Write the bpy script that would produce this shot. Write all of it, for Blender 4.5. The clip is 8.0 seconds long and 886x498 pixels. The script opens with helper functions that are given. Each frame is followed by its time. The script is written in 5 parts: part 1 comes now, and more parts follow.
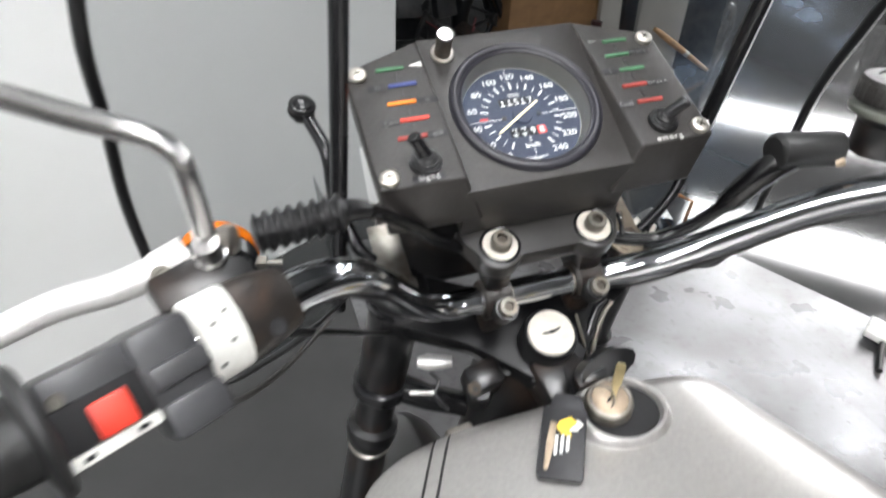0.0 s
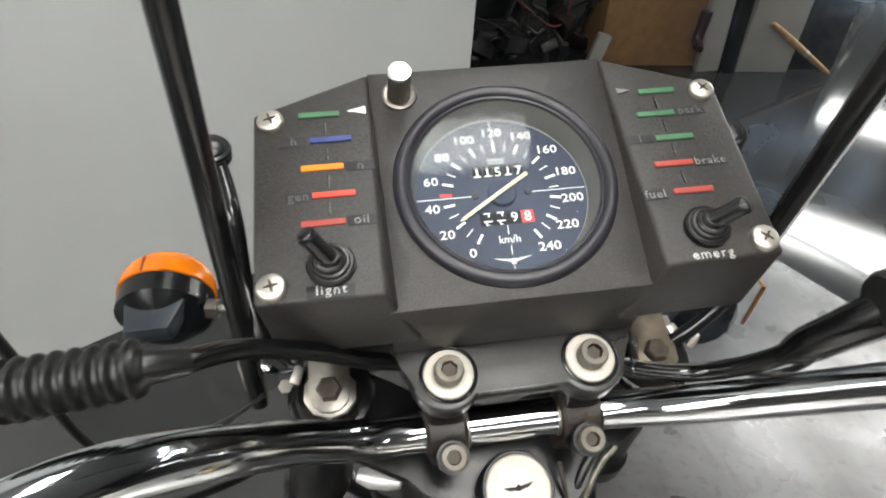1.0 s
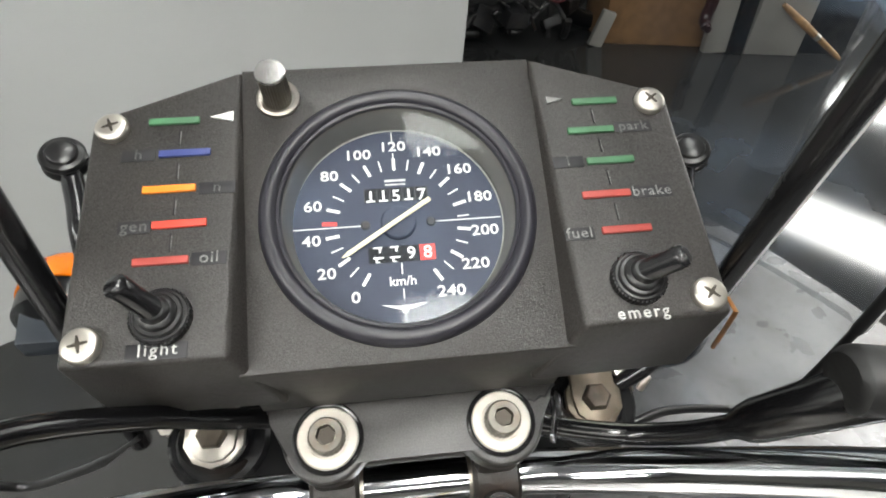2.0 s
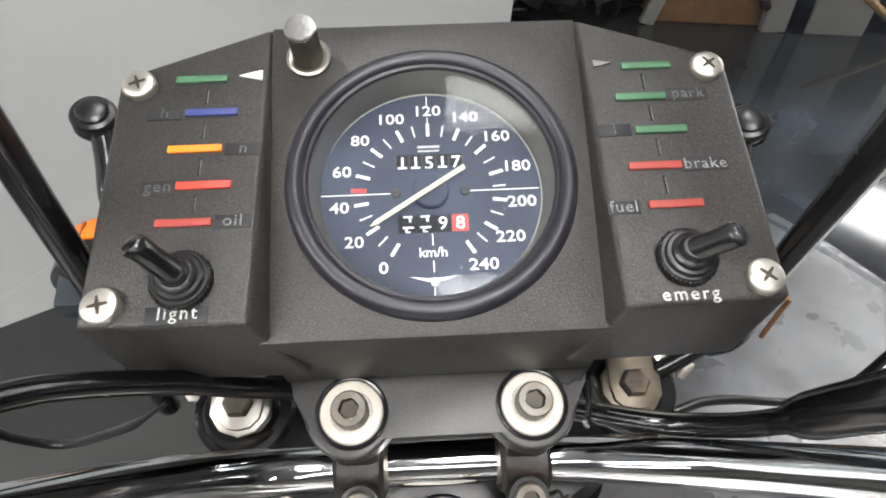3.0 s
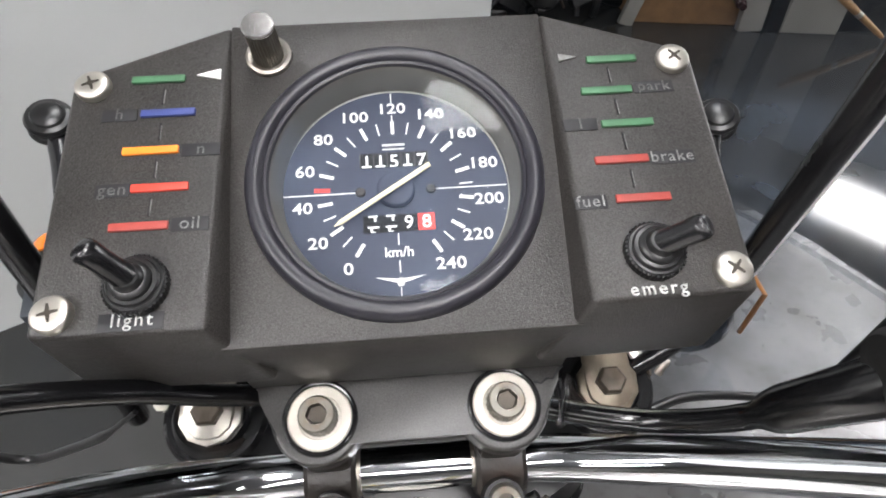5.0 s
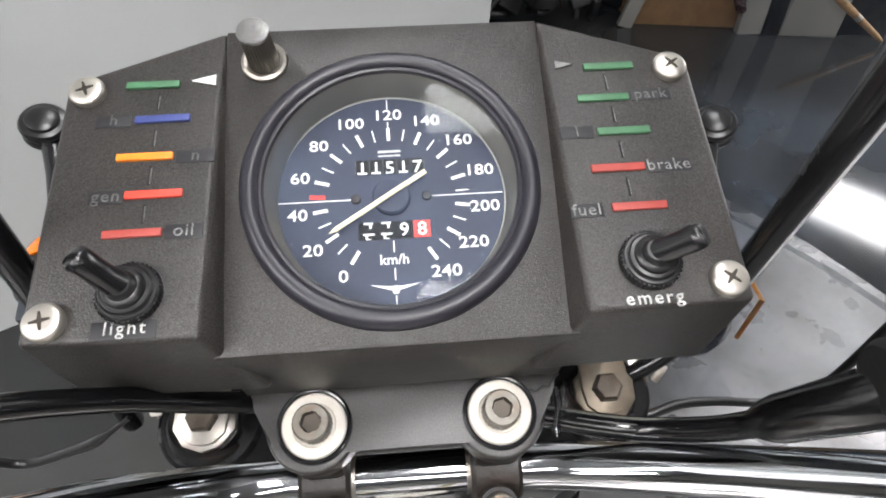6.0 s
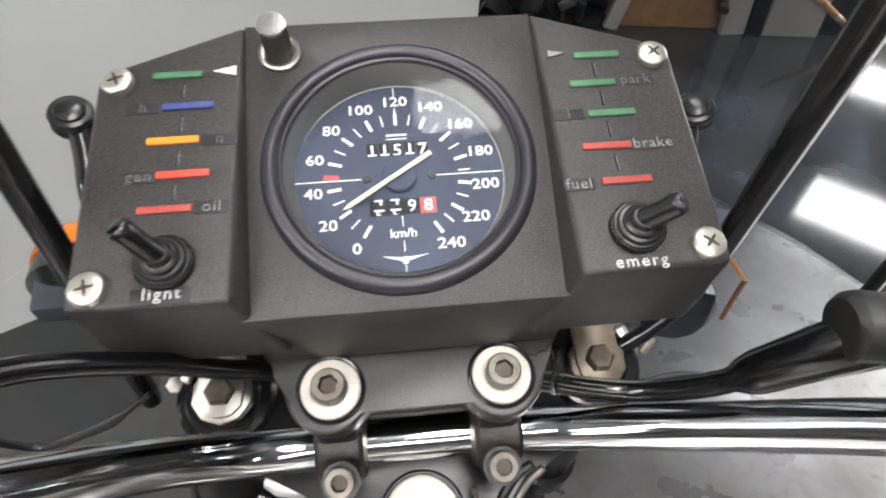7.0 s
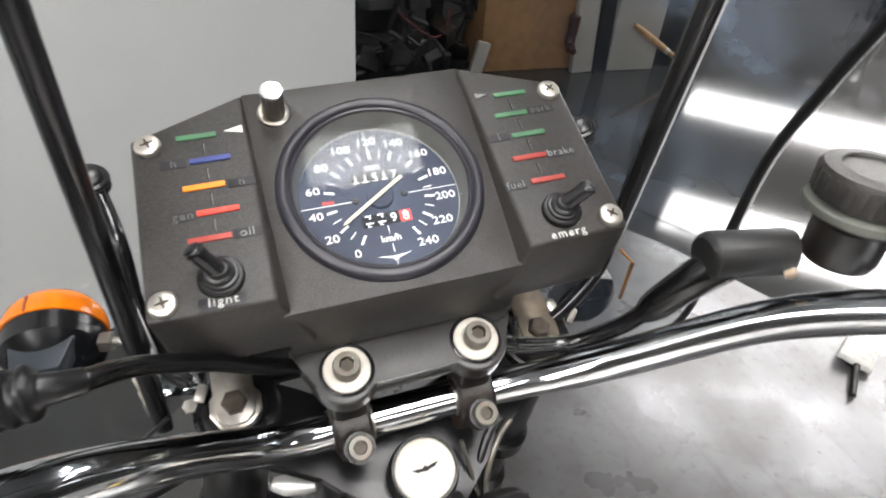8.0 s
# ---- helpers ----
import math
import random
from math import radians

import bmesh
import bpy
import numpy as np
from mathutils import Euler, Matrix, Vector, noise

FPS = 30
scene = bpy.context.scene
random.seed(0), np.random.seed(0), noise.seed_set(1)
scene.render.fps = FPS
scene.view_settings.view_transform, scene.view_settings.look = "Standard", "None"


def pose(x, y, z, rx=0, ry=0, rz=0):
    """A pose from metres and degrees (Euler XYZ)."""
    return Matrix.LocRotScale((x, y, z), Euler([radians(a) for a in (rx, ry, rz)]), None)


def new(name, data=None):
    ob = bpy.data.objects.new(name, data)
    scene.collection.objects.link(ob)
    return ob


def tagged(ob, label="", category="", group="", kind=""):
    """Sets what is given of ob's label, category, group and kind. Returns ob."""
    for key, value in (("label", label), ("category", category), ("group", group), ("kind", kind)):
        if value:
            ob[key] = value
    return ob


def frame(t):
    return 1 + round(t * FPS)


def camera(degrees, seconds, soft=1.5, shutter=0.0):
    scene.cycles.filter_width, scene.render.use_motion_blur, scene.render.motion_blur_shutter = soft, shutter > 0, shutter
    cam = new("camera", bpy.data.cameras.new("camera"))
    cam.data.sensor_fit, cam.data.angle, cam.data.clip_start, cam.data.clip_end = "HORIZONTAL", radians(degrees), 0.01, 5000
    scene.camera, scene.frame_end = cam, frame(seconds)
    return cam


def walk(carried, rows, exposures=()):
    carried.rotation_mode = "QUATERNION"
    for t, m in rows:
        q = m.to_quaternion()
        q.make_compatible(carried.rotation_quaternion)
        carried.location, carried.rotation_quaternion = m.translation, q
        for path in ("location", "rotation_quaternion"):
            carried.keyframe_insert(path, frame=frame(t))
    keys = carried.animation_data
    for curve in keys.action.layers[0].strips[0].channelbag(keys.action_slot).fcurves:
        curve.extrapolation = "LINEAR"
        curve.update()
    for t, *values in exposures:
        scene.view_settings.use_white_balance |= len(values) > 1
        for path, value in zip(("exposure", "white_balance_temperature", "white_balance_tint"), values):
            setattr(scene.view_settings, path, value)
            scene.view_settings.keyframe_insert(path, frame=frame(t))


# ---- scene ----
cam = camera(70.8, 8.0, soft=1.9, shutter=0.5)
PATH = [
    (0, -0.1941, -0.3852, 1.2494, 56.37, -2.76, -17.71),
    (0.2, -0.16, -0.364, 1.2583, 56.56, -2.48, -15.85),
    (0.5, -0.1229, -0.3172, 1.2655, 55.71, -3.29, -13.11),
    (0.7, -0.1041, -0.2846, 1.2592, 54.94, -4.73, -11.84),
    (1, -0.0783, -0.258, 1.2457, 53.61, -3.6, -8.14),
    (1.2, -0.0686, -0.2404, 1.2425, 53.57, -3.77, -7.51),
    (1.5, -0.0444, -0.2218, 1.246, 52.5, -3.82, -6.55),
    (1.7, -0.0261, -0.2117, 1.2437, 51.97, -4.73, -7.49),
    (2.8, -0.0146, -0.197, 1.2287, 49.25, -4.07, -3.43),
    (3, -0.0145, -0.1953, 1.2276, 49.02, -3.8, -3),
    (3.5, -0.011, -0.1924, 1.2261, 49.03, -3.86, -3.68),
    (4, -0.0089, -0.1926, 1.2231, 48.92, -3.88, -4.3),
    (4.5, -0.007, -0.1927, 1.2225, 48.75, -3.84, -4.67),
    (4.7, -0.0067, -0.1936, 1.2231, 49.12, -3.76, -4.74),
    (5.8, -0.0058, -0.1913, 1.2243, 49.66, -3.86, -4.67),
    (6, -0.0051, -0.191, 1.2251, 49.53, -3.97, -4.68),
    (6.5, -0.0076, -0.1923, 1.2294, 50.02, -3.9, -5.23),
    (6.8, -0.0104, -0.2061, 1.2258, 50.53, -3.99, -6.1),
    (7, -0.0138, -0.2144, 1.229, 49.94, -3.96, -5.92),
    (7.2, -0.0273, -0.226, 1.231, 50.81, -4.62, -7.81),
    (7.5, -0.0415, -0.2435, 1.2349, 52.12, -5.3, -11.24),
    (7.8, -0.0585, -0.2666, 1.249, 54.81, -4.93, -16.52),
    (8, -0.0727, -0.2846, 1.2558, 55.33, -3.89, -18.48),
]
walk(cam, [(t, pose(x, y, z, rx, ry, rz)) for t, x, y, z, rx, ry, rz in PATH],
     [(0, 0.02, 6380, 10), (0.5, -0.09, 6550, 8), (1, -0.16, 6700, 7), (1.5, -0.14, 6700, 6), (3, 0.0, 6600, 10), (4.5, 0.0, 6500, 12), (6, 0.0, 6500, 12), (7.5, 0.0, 6600, 11), (8, 0.0, 6600, 11)])

# ---- light ----
world = bpy.data.worlds.new("world")
world.use_nodes = True
world.node_tree.nodes["Background"].inputs[0].default_value = (0.6, 0.68, 0.8, 1)
world.node_tree.nodes["Background"].inputs[1].default_value = 0.02
scene.world = world
TUBE_POWER = 39.0
# near end x, y, length, direction in degrees, width
# last six rows: fill lamps added to brighten panel, chrome and partition
LAMPS = [(8.45, 9.15, 4.2, -46, 1.15), (5.45, 5.65, 3.2, -46, 1.05), (5.85, 2.95, 2.6, -46, 0.5), (3.2, 3.2, 2.4, -46, 0.3), (0.14, -0.03, 0.16, 90, 0.38), (0.14, 0.3, 0.5, 90, 0.42), (0.15, -1.4, 0.85, 90, 0.5), (-0.9, -2.2, 3.0, -46, 0.22),
         (-4.6, -3.2, 3.0, -46, 0.4), (2.8, -3.2, 3.0, -46, 0.2), (-3.4, -0.7, 2.6, -46, 0.62)]


# ---- materials ----
def material(name, colour, rough=0.5, metal=0.0, grain=0.0, scale=40.0, bump=0.0, bump_scale=400.0, rough_var=0.0, coat=0.0,
             coat_rough=0.03, ior=1.5, dirt=None, dirt_amount=0.5, dirt_scale=8.0, dirt_soft=0.0, fine=0.0, fine_scale=1300.0, sparkle=0.0, sparkle_scale=1500.0, gloss=0.5):
    """A principled surface with two scales of variation: fine grain and broad wear."""
    m = bpy.data.materials.new(name)
    m.use_nodes = True
    nt = m.node_tree
    b = nt.nodes["Principled BSDF"]
    b.inputs["Base Color"].default_value = (*colour, 1)
    b.inputs["Roughness"].default_value = rough
    b.inputs["Metallic"].default_value = metal
    b.inputs["IOR"].default_value = ior
    b.inputs["Coat Weight"].default_value = coat
    b.inputs["Coat Roughness"].default_value = coat_rough
    co = nt.nodes.new("ShaderNodeTexCoord")

    def noise_node(s, detail=4.0):
        n = nt.nodes.new("ShaderNodeTexNoise")
        n.inputs["Scale"].default_value = s
        n.inputs["Detail"].default_value = detail
        nt.links.new(co.outputs["Object"], n.inputs["Vector"])
        return n

    def ramp(src, lo, hi, a, c):
        r = nt.nodes.new("ShaderNodeMapRange")
        r.inputs["From Min"].default_value, r.inputs["From Max"].default_value = lo, hi
        r.inputs["To Min"].default_value, r.inputs["To Max"].default_value = a, c
        nt.links.new(src, r.inputs["Value"])
        return r.outputs["Result"]

    colour_out = None
    if grain > 0:
        n = noise_node(scale, 6.0)
        mix = nt.nodes.new("ShaderNodeMix")
        mix.data_type = "RGBA"
        mix.inputs["A"].default_value = (*[c * (1 - grain) for c in colour], 1)
        mix.inputs["B"].default_value = (*[min(1, c * (1 + grain)) for c in colour], 1)
        nt.links.new(ramp(n.outputs["Fac"], 0.3, 0.7, 0, 1), mix.inputs["Factor"])
        colour_out = mix.outputs["Result"]
    if dirt:
        n = noise_node(dirt_scale, 8.0)
        mix = nt.nodes.new("ShaderNodeMix")
        mix.data_type = "RGBA"
        mix.inputs["A"].default_value = (*colour, 1)
        if colour_out:
            nt.links.new(colour_out, mix.inputs["A"])
        mix.inputs["B"].default_value = (*dirt, 1)
        nt.links.new(ramp(n.outputs["Fac"], 0.48 - dirt_soft, 0.72 + dirt_soft, 0, dirt_amount), mix.inputs["Factor"])
        colour_out = mix.outputs["Result"]
    if fine > 0:
        n = noise_node(fine_scale, 2.0)
        mix = nt.nodes.new("ShaderNodeMix")
        mix.data_type = "RGBA"
        mix.blend_type = "MULTIPLY"
        mix.inputs["Factor"].default_value = 1.0
        mix.inputs["A"].default_value = (*colour, 1)
        if colour_out:
            nt.links.new(colour_out, mix.inputs["A"])
        nt.links.new(ramp(n.outputs["Fac"], 0.3, 0.75, 1 - fine, 1 + fine), mix.inputs["B"])
        colour_out = mix.outputs["Result"]
    if colour_out:
        nt.links.new(colour_out, b.inputs["Base Color"])
    if rough_var > 0:
        n = noise_node(scale * 0.4, 5.0)
        nt.links.new(ramp(n.outputs["Fac"], 0.3, 0.7, max(0, rough - rough_var), min(1, rough + rough_var)), b.inputs["Roughness"])
    b.inputs["Specular IOR Level"].default_value = gloss
    if sparkle > 0:
        # moulded grain: many small facets, some of which catch the light
        n = noise_node(sparkle_scale, 2.0)
        nt.links.new(ramp(n.outputs["Fac"], 0.38, 0.68, max(0.0, gloss - sparkle), gloss + sparkle), b.inputs["Specular IOR Level"])
    if bump > 0:
        n = noise_node(bump_scale, 3.0)
        bp = nt.nodes.new("ShaderNodeBump")
        bp.inputs["Strength"].default_value = bump
        bp.inputs["Distance"].default_value = 0.001
        nt.links.new(n.outputs["Fac"], bp.inputs["Height"])
        nt.links.new(bp.outputs["Normal"], b.inputs["Normal"])
    return m


def glowing(name, colour, power):
    m = bpy.data.materials.new(name)
    m.use_nodes = True
    b = m.node_tree.nodes["Principled BSDF"]
    b.inputs["Base Color"].default_value = (0.9, 0.9, 0.9, 1)
    b.inputs["Emission Color"].default_value = (*colour, 1)
    b.inputs["Emission Strength"].default_value = power
    return m


def clear(name, colour, rough=0.0, sheen=0.04, haze=0.0, haze_scale=9.0, onward=0.0, side_from=-1.0):
    """Thin clear sheet: see-through, with a faint mirror-like sheen and wiped haze."""
    m = bpy.data.materials.new(name)
    m.use_nodes = True
    nt = m.node_tree
    nt.nodes.remove(nt.nodes["Principled BSDF"])
    out = nt.nodes["Material Output"]
    t = nt.nodes.new("ShaderNodeBsdfTransparent")
    t.inputs["Color"].default_value = (*colour, 1)
    g = nt.nodes.new("ShaderNodeBsdfGlossy")
    g.inputs["Roughness"].default_value = rough
    mix = nt.nodes.new("ShaderNodeMixShader")
    mix.inputs[0].default_value = sheen
    nt.links.new(t.outputs[0], mix.inputs[1])
    nt.links.new(g.outputs[0], mix.inputs[2])
    last = mix
    if haze > 0:
        co = nt.nodes.new("ShaderNodeTexCoord")
        n = nt.nodes.new("ShaderNodeTexNoise")
        n.inputs["Scale"].default_value = haze_scale
        n.inputs["Detail"].default_value = 9.0
        n.inputs["Distortion"].default_value = 1.2
        nt.links.new(co.outputs["Object"], n.inputs["Vector"])
        r = nt.nodes.new("ShaderNodeMapRange")
        r.inputs["From Min"].default_value, r.inputs["From Max"].default_value = 0.5, 0.85
        r.inputs["To Min"].default_value, r.inputs["To Max"].default_value = haze * 0.1, haze
        nt.links.new(n.outputs["Fac"], r.inputs["Value"])
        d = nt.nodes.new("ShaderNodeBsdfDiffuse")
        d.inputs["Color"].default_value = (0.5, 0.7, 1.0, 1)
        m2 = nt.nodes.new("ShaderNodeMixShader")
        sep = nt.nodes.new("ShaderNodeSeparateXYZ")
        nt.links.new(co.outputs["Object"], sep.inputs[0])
        # film faded left of side_from: mask stands in for backlight that shows it
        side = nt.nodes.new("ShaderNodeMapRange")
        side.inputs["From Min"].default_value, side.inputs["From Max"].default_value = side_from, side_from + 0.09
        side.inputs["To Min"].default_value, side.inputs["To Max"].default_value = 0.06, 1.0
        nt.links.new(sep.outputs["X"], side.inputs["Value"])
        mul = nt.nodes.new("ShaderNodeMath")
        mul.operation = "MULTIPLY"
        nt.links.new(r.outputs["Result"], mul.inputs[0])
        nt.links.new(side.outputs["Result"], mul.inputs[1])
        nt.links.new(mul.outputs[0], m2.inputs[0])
        nt.links.new(mix.outputs[0], m2.inputs[1])
        # wiped film: part of it passes the light on
        tr = nt.nodes.new("ShaderNodeBsdfRefraction")
        tr.inputs["Color"].default_value = (0.62, 0.78, 1.0, 1)
        tr.inputs["IOR"].default_value = 1.2
        tr.inputs["Roughness"].default_value = 0.55
        film = nt.nodes.new("ShaderNodeMixShader")
        film.inputs[0].default_value = onward
        nt.links.new(d.outputs[0], film.inputs[1])
        nt.links.new(tr.outputs[0], film.inputs[2])
        nt.links.new(film.outputs[0], m2.inputs[2])
        last = m2
    nt.links.new(last.outputs[0], out.inputs["Surface"])
    return m


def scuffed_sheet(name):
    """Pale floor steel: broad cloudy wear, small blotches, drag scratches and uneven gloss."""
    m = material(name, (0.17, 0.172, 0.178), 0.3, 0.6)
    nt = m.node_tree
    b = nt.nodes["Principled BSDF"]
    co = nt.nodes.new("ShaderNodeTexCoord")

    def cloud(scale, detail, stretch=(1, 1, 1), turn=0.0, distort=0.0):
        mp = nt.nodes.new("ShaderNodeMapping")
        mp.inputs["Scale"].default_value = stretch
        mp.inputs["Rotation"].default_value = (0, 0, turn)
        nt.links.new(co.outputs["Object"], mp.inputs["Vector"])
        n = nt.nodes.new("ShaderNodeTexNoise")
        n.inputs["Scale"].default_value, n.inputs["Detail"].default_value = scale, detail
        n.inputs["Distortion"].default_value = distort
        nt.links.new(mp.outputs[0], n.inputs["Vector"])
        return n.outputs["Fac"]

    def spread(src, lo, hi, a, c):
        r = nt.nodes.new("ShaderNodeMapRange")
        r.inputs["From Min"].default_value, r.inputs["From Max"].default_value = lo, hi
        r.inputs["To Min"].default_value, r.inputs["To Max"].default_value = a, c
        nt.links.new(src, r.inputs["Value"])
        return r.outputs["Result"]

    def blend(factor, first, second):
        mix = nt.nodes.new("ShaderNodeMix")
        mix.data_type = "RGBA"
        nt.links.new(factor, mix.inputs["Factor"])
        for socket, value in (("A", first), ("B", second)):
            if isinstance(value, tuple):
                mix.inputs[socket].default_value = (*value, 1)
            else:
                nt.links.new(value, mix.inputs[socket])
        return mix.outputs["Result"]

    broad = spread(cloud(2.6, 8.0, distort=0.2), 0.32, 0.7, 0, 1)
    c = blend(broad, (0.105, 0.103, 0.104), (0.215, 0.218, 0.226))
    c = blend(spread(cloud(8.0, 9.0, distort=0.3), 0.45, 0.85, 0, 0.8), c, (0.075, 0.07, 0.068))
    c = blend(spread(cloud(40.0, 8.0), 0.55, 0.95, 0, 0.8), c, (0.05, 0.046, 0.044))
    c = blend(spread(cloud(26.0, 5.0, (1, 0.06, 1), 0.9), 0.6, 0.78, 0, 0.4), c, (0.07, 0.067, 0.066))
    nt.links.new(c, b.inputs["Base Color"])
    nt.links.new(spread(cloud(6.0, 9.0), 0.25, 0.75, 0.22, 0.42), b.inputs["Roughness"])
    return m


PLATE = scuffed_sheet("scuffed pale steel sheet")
YOKE_BLACK = material("black yoke paint", (0.006, 0.006, 0.0065), 0.33, grain=0.25, scale=40, bump=0.1, bump_scale=500, rough_var=0.06, ior=1.35)
CLEAR_TAB = clear("clear plastic tab", (0.8, 0.8, 0.8), 0.05, 0.12)
BLACK_PLASTIC = material("black grained plastic", (0.0212, 0.0191, 0.0176), 0.4, grain=0.25, scale=24, bump=0.3, bump_scale=1500.0, rough_var=0.05, fine=0.45, fine_scale=1800.0, sparkle=0.2, sparkle_scale=1900.0, gloss=0.5)
BRACKET = material("grained black casting", (0.024, 0.023, 0.022), 0.34, grain=0.25, scale=40, bump=0.12, bump_scale=1500.0, rough_var=0.04, fine=0.3, fine_scale=1700.0, sparkle=0.14, sparkle_scale=1800.0, gloss=0.5)
LAMP_BACK = material("blue-grey plastic", (0.034, 0.04, 0.05), 0.35, grain=0.15, scale=30, bump=0.1, bump_scale=800)
HOSE_BLACK = material("glossy black hose", (0.0035, 0.0035, 0.004), 0.2, grain=0.2, scale=60, bump=0.04, bump_scale=300, rough_var=0.04)
MATT_RUBBER = material("matt black rubber", (0.006, 0.006, 0.006), 0.5, grain=0.25, scale=80, bump=0.15, bump_scale=600)
BLACK_RUBBER = material("black rubber", (0.007, 0.007, 0.0075), 0.31, grain=0.2, scale=60, bump=0.12, bump_scale=500, rough_var=0.03)
BLACK_GLOSS = material("black enamel", (0.008, 0.008, 0.009), 0.22, grain=0.2, scale=30, bump=0.05, bump_scale=200, rough_var=0.06)
BLACK_METAL = material("satin black metal", (0.008, 0.008, 0.0085), 0.31, grain=0.3, scale=50, bump=0.12, bump_scale=600, rough_var=0.03, dirt=(0.09, 0.05, 0.03), dirt_amount=0.25, dirt_scale=30)
BEZEL = material("dark bezel ring", (0.015, 0.0145, 0.02), 0.38, grain=0.08, scale=80)
RIM_GREY = material("olive grey inner ring", (0.125, 0.12, 0.107), 0.5, grain=0.12, scale=40)
CHROME = material("chrome", (0.6, 0.615, 0.64), 0.095, 1.0, grain=0.04, scale=15, rough_var=0.03)
STEEL = material("zinc plated steel", (0.15, 0.142, 0.123), 0.42, 0.65, grain=0.25, scale=120, bump=0.1, bump_scale=800, rough_var=0.12, dirt=(0.13, 0.085, 0.05), dirt_amount=0.7, dirt_scale=90)
BRIGHT_STEEL = material("bright screw steel", (0.53, 0.505, 0.455), 0.4, 1.0, grain=0.12, scale=160, rough_var=0.1)
WASHER = material("pale worn washer", (0.53, 0.5, 0.44), 0.46, 0.1, grain=0.1, scale=90, bump=0.05, dirt=(0.4, 0.34, 0.27), dirt_amount=0.4, dirt_scale=60)
DIAL = material("dark blue dial", (0.021, 0.028, 0.054), 0.6, grain=0.08, scale=60, bump=0.04, bump_scale=900)
DIAL_EDGE = material("pale dial edge", (0.34, 0.34, 0.3), 0.5, grain=0.1, scale=60)
PAINT_WHITE = material("white dial print", (0.75, 0.75, 0.72), 0.6)
PAINT_CREAM = material("cream needle", (0.78, 0.68, 0.45), 0.5, grain=0.08, scale=80)
PAINT_RED = material("red print", (0.7, 0.05, 0.04), 0.5)
COUNTER_BLACK = material("counter black", (0.004, 0.004, 0.005), 0.8, grain=0.2, scale=100)
LETTER = material("worn raised lettering", (0.46, 0.46, 0.44), 0.5, grain=0.35, scale=300)
LETTER_MID = material("worn grey lettering", (0.17, 0.17, 0.165), 0.5, grain=0.5, scale=300)
LIP_GREY = material("translucent grey plastic", (0.10, 0.105, 0.09), 0.3, grain=0.15, scale=60)
# near-white strips that draw the shine along black edging and stay
EDGE = material("bright highlight strip", (0.9, 0.9, 0.9), 0.35, 0.3, grain=0.1, scale=40)
TARNISH = material("tan tarnished lock", (0.30, 0.235, 0.17), 0.4, 0.5, grain=0.2, scale=120, bump=0.1)
LETTER_DIM = material("faded lettering", (0.085, 0.085, 0.082), 0.5, grain=0.5, scale=250)
LABEL_BLACK = material("sunken label field", (0.006, 0.006, 0.008), 0.55, grain=0.2, scale=200)
LENS_GREEN = material("green lens", (0.045, 0.14, 0.066), 0.55, grain=0.15, scale=90)
LENS_BLUE = material("blue lens", (0.033, 0.05, 0.19), 0.55, grain=0.15, scale=90)
LENS_ORANGE = material("orange lens", (0.8, 0.215, 0.012), 0.55, grain=0.1, scale=90)
LENS_RED = material("red lens", (0.6, 0.05, 0.03), 0.55, grain=0.12, scale=90)
LENS_DULL_RED = material("dull red lens", (0.30, 0.04, 0.03), 0.55, grain=0.15, scale=90)
AMBER = material("amber lamp lens", (0.95, 0.22, 0.005), 0.12, grain=0.1, scale=60)
DARK_CAST = material("rough dark casting", (0.016, 0.013, 0.011), 0.38, 0.2, grain=0.4, scale=90, bump=0.4, bump_scale=500, rough_var=0.12, dirt=(0.07, 0.035, 0.02), dirt_amount=0.5, dirt_scale=45)
AMBER_DARK = material("dark amber seam", (0.3, 0.05, 0.003), 0.3, grain=0.1, scale=60)
DULL_AMBER = material("aged amber edge", (0.42, 0.15, 0.02), 0.3, grain=0.1, scale=60)
SILVER = material("silver metallic paint", (0.41, 0.4, 0.385), 0.36, 0.75, grain=0.07, scale=300, coat=0.35, coat_rough=0.1, dirt=(0.33, 0.31, 0.285), dirt_amount=0.5, dirt_scale=9.0, dirt_soft=0.1)
ALLOY = material("polished alloy lever", (0.8, 0.79, 0.77), 0.42, 0.7, grain=0.08, scale=60, rough_var=0.05)
SATIN = material("satin chrome", (0.78, 0.77, 0.76), 0.24, 1.0, grain=0.06, scale=30, rough_var=0.02)
TAPE_WHITE = material("white painted band", (0.62, 0.62, 0.585), 0.5, grain=0.08, scale=40, dirt=(0.3, 0.28, 0.25), dirt_amount=0.5, dirt_scale=60)
SWITCH_RED = material("red rocker", (0.62, 0.04, 0.02), 0.4, grain=0.1, scale=90)
SWITCH_GREY = material("grey switch plastic", (0.034, 0.0345, 0.037), 0.4, grain=0.2, scale=60, bump=0.15, bump_scale=700)
WALL_WHITE = material("white wall paint", (0.7, 0.71, 0.70), 0.55, grain=0.02, scale=3, bump=0.05, bump_scale=60, dirt=(0.6, 0.6, 0.58), dirt_amount=0.3, dirt_scale=2)
CEILING = material("ceiling paint", (0.5, 0.505, 0.515), 0.8, grain=0.03, scale=3)
FLOOR = material("glossy grey floor coating", (0.03, 0.0305, 0.03), 0.6, grain=0.22, scale=2.5, rough_var=0.1, ior=1.03, coat=0.75, coat_rough=0.075, dirt=(0.042, 0.042, 0.043), dirt_amount=0.5, dirt_scale=1.4, dirt_soft=0.2)
CARDBOARD = material("brown cardboard", (0.26, 0.145, 0.065), 0.8, grain=0.15, scale=20)
WOOD = material("turned wood handle", (0.42, 0.25, 0.12), 0.5, grain=0.25, scale=40)
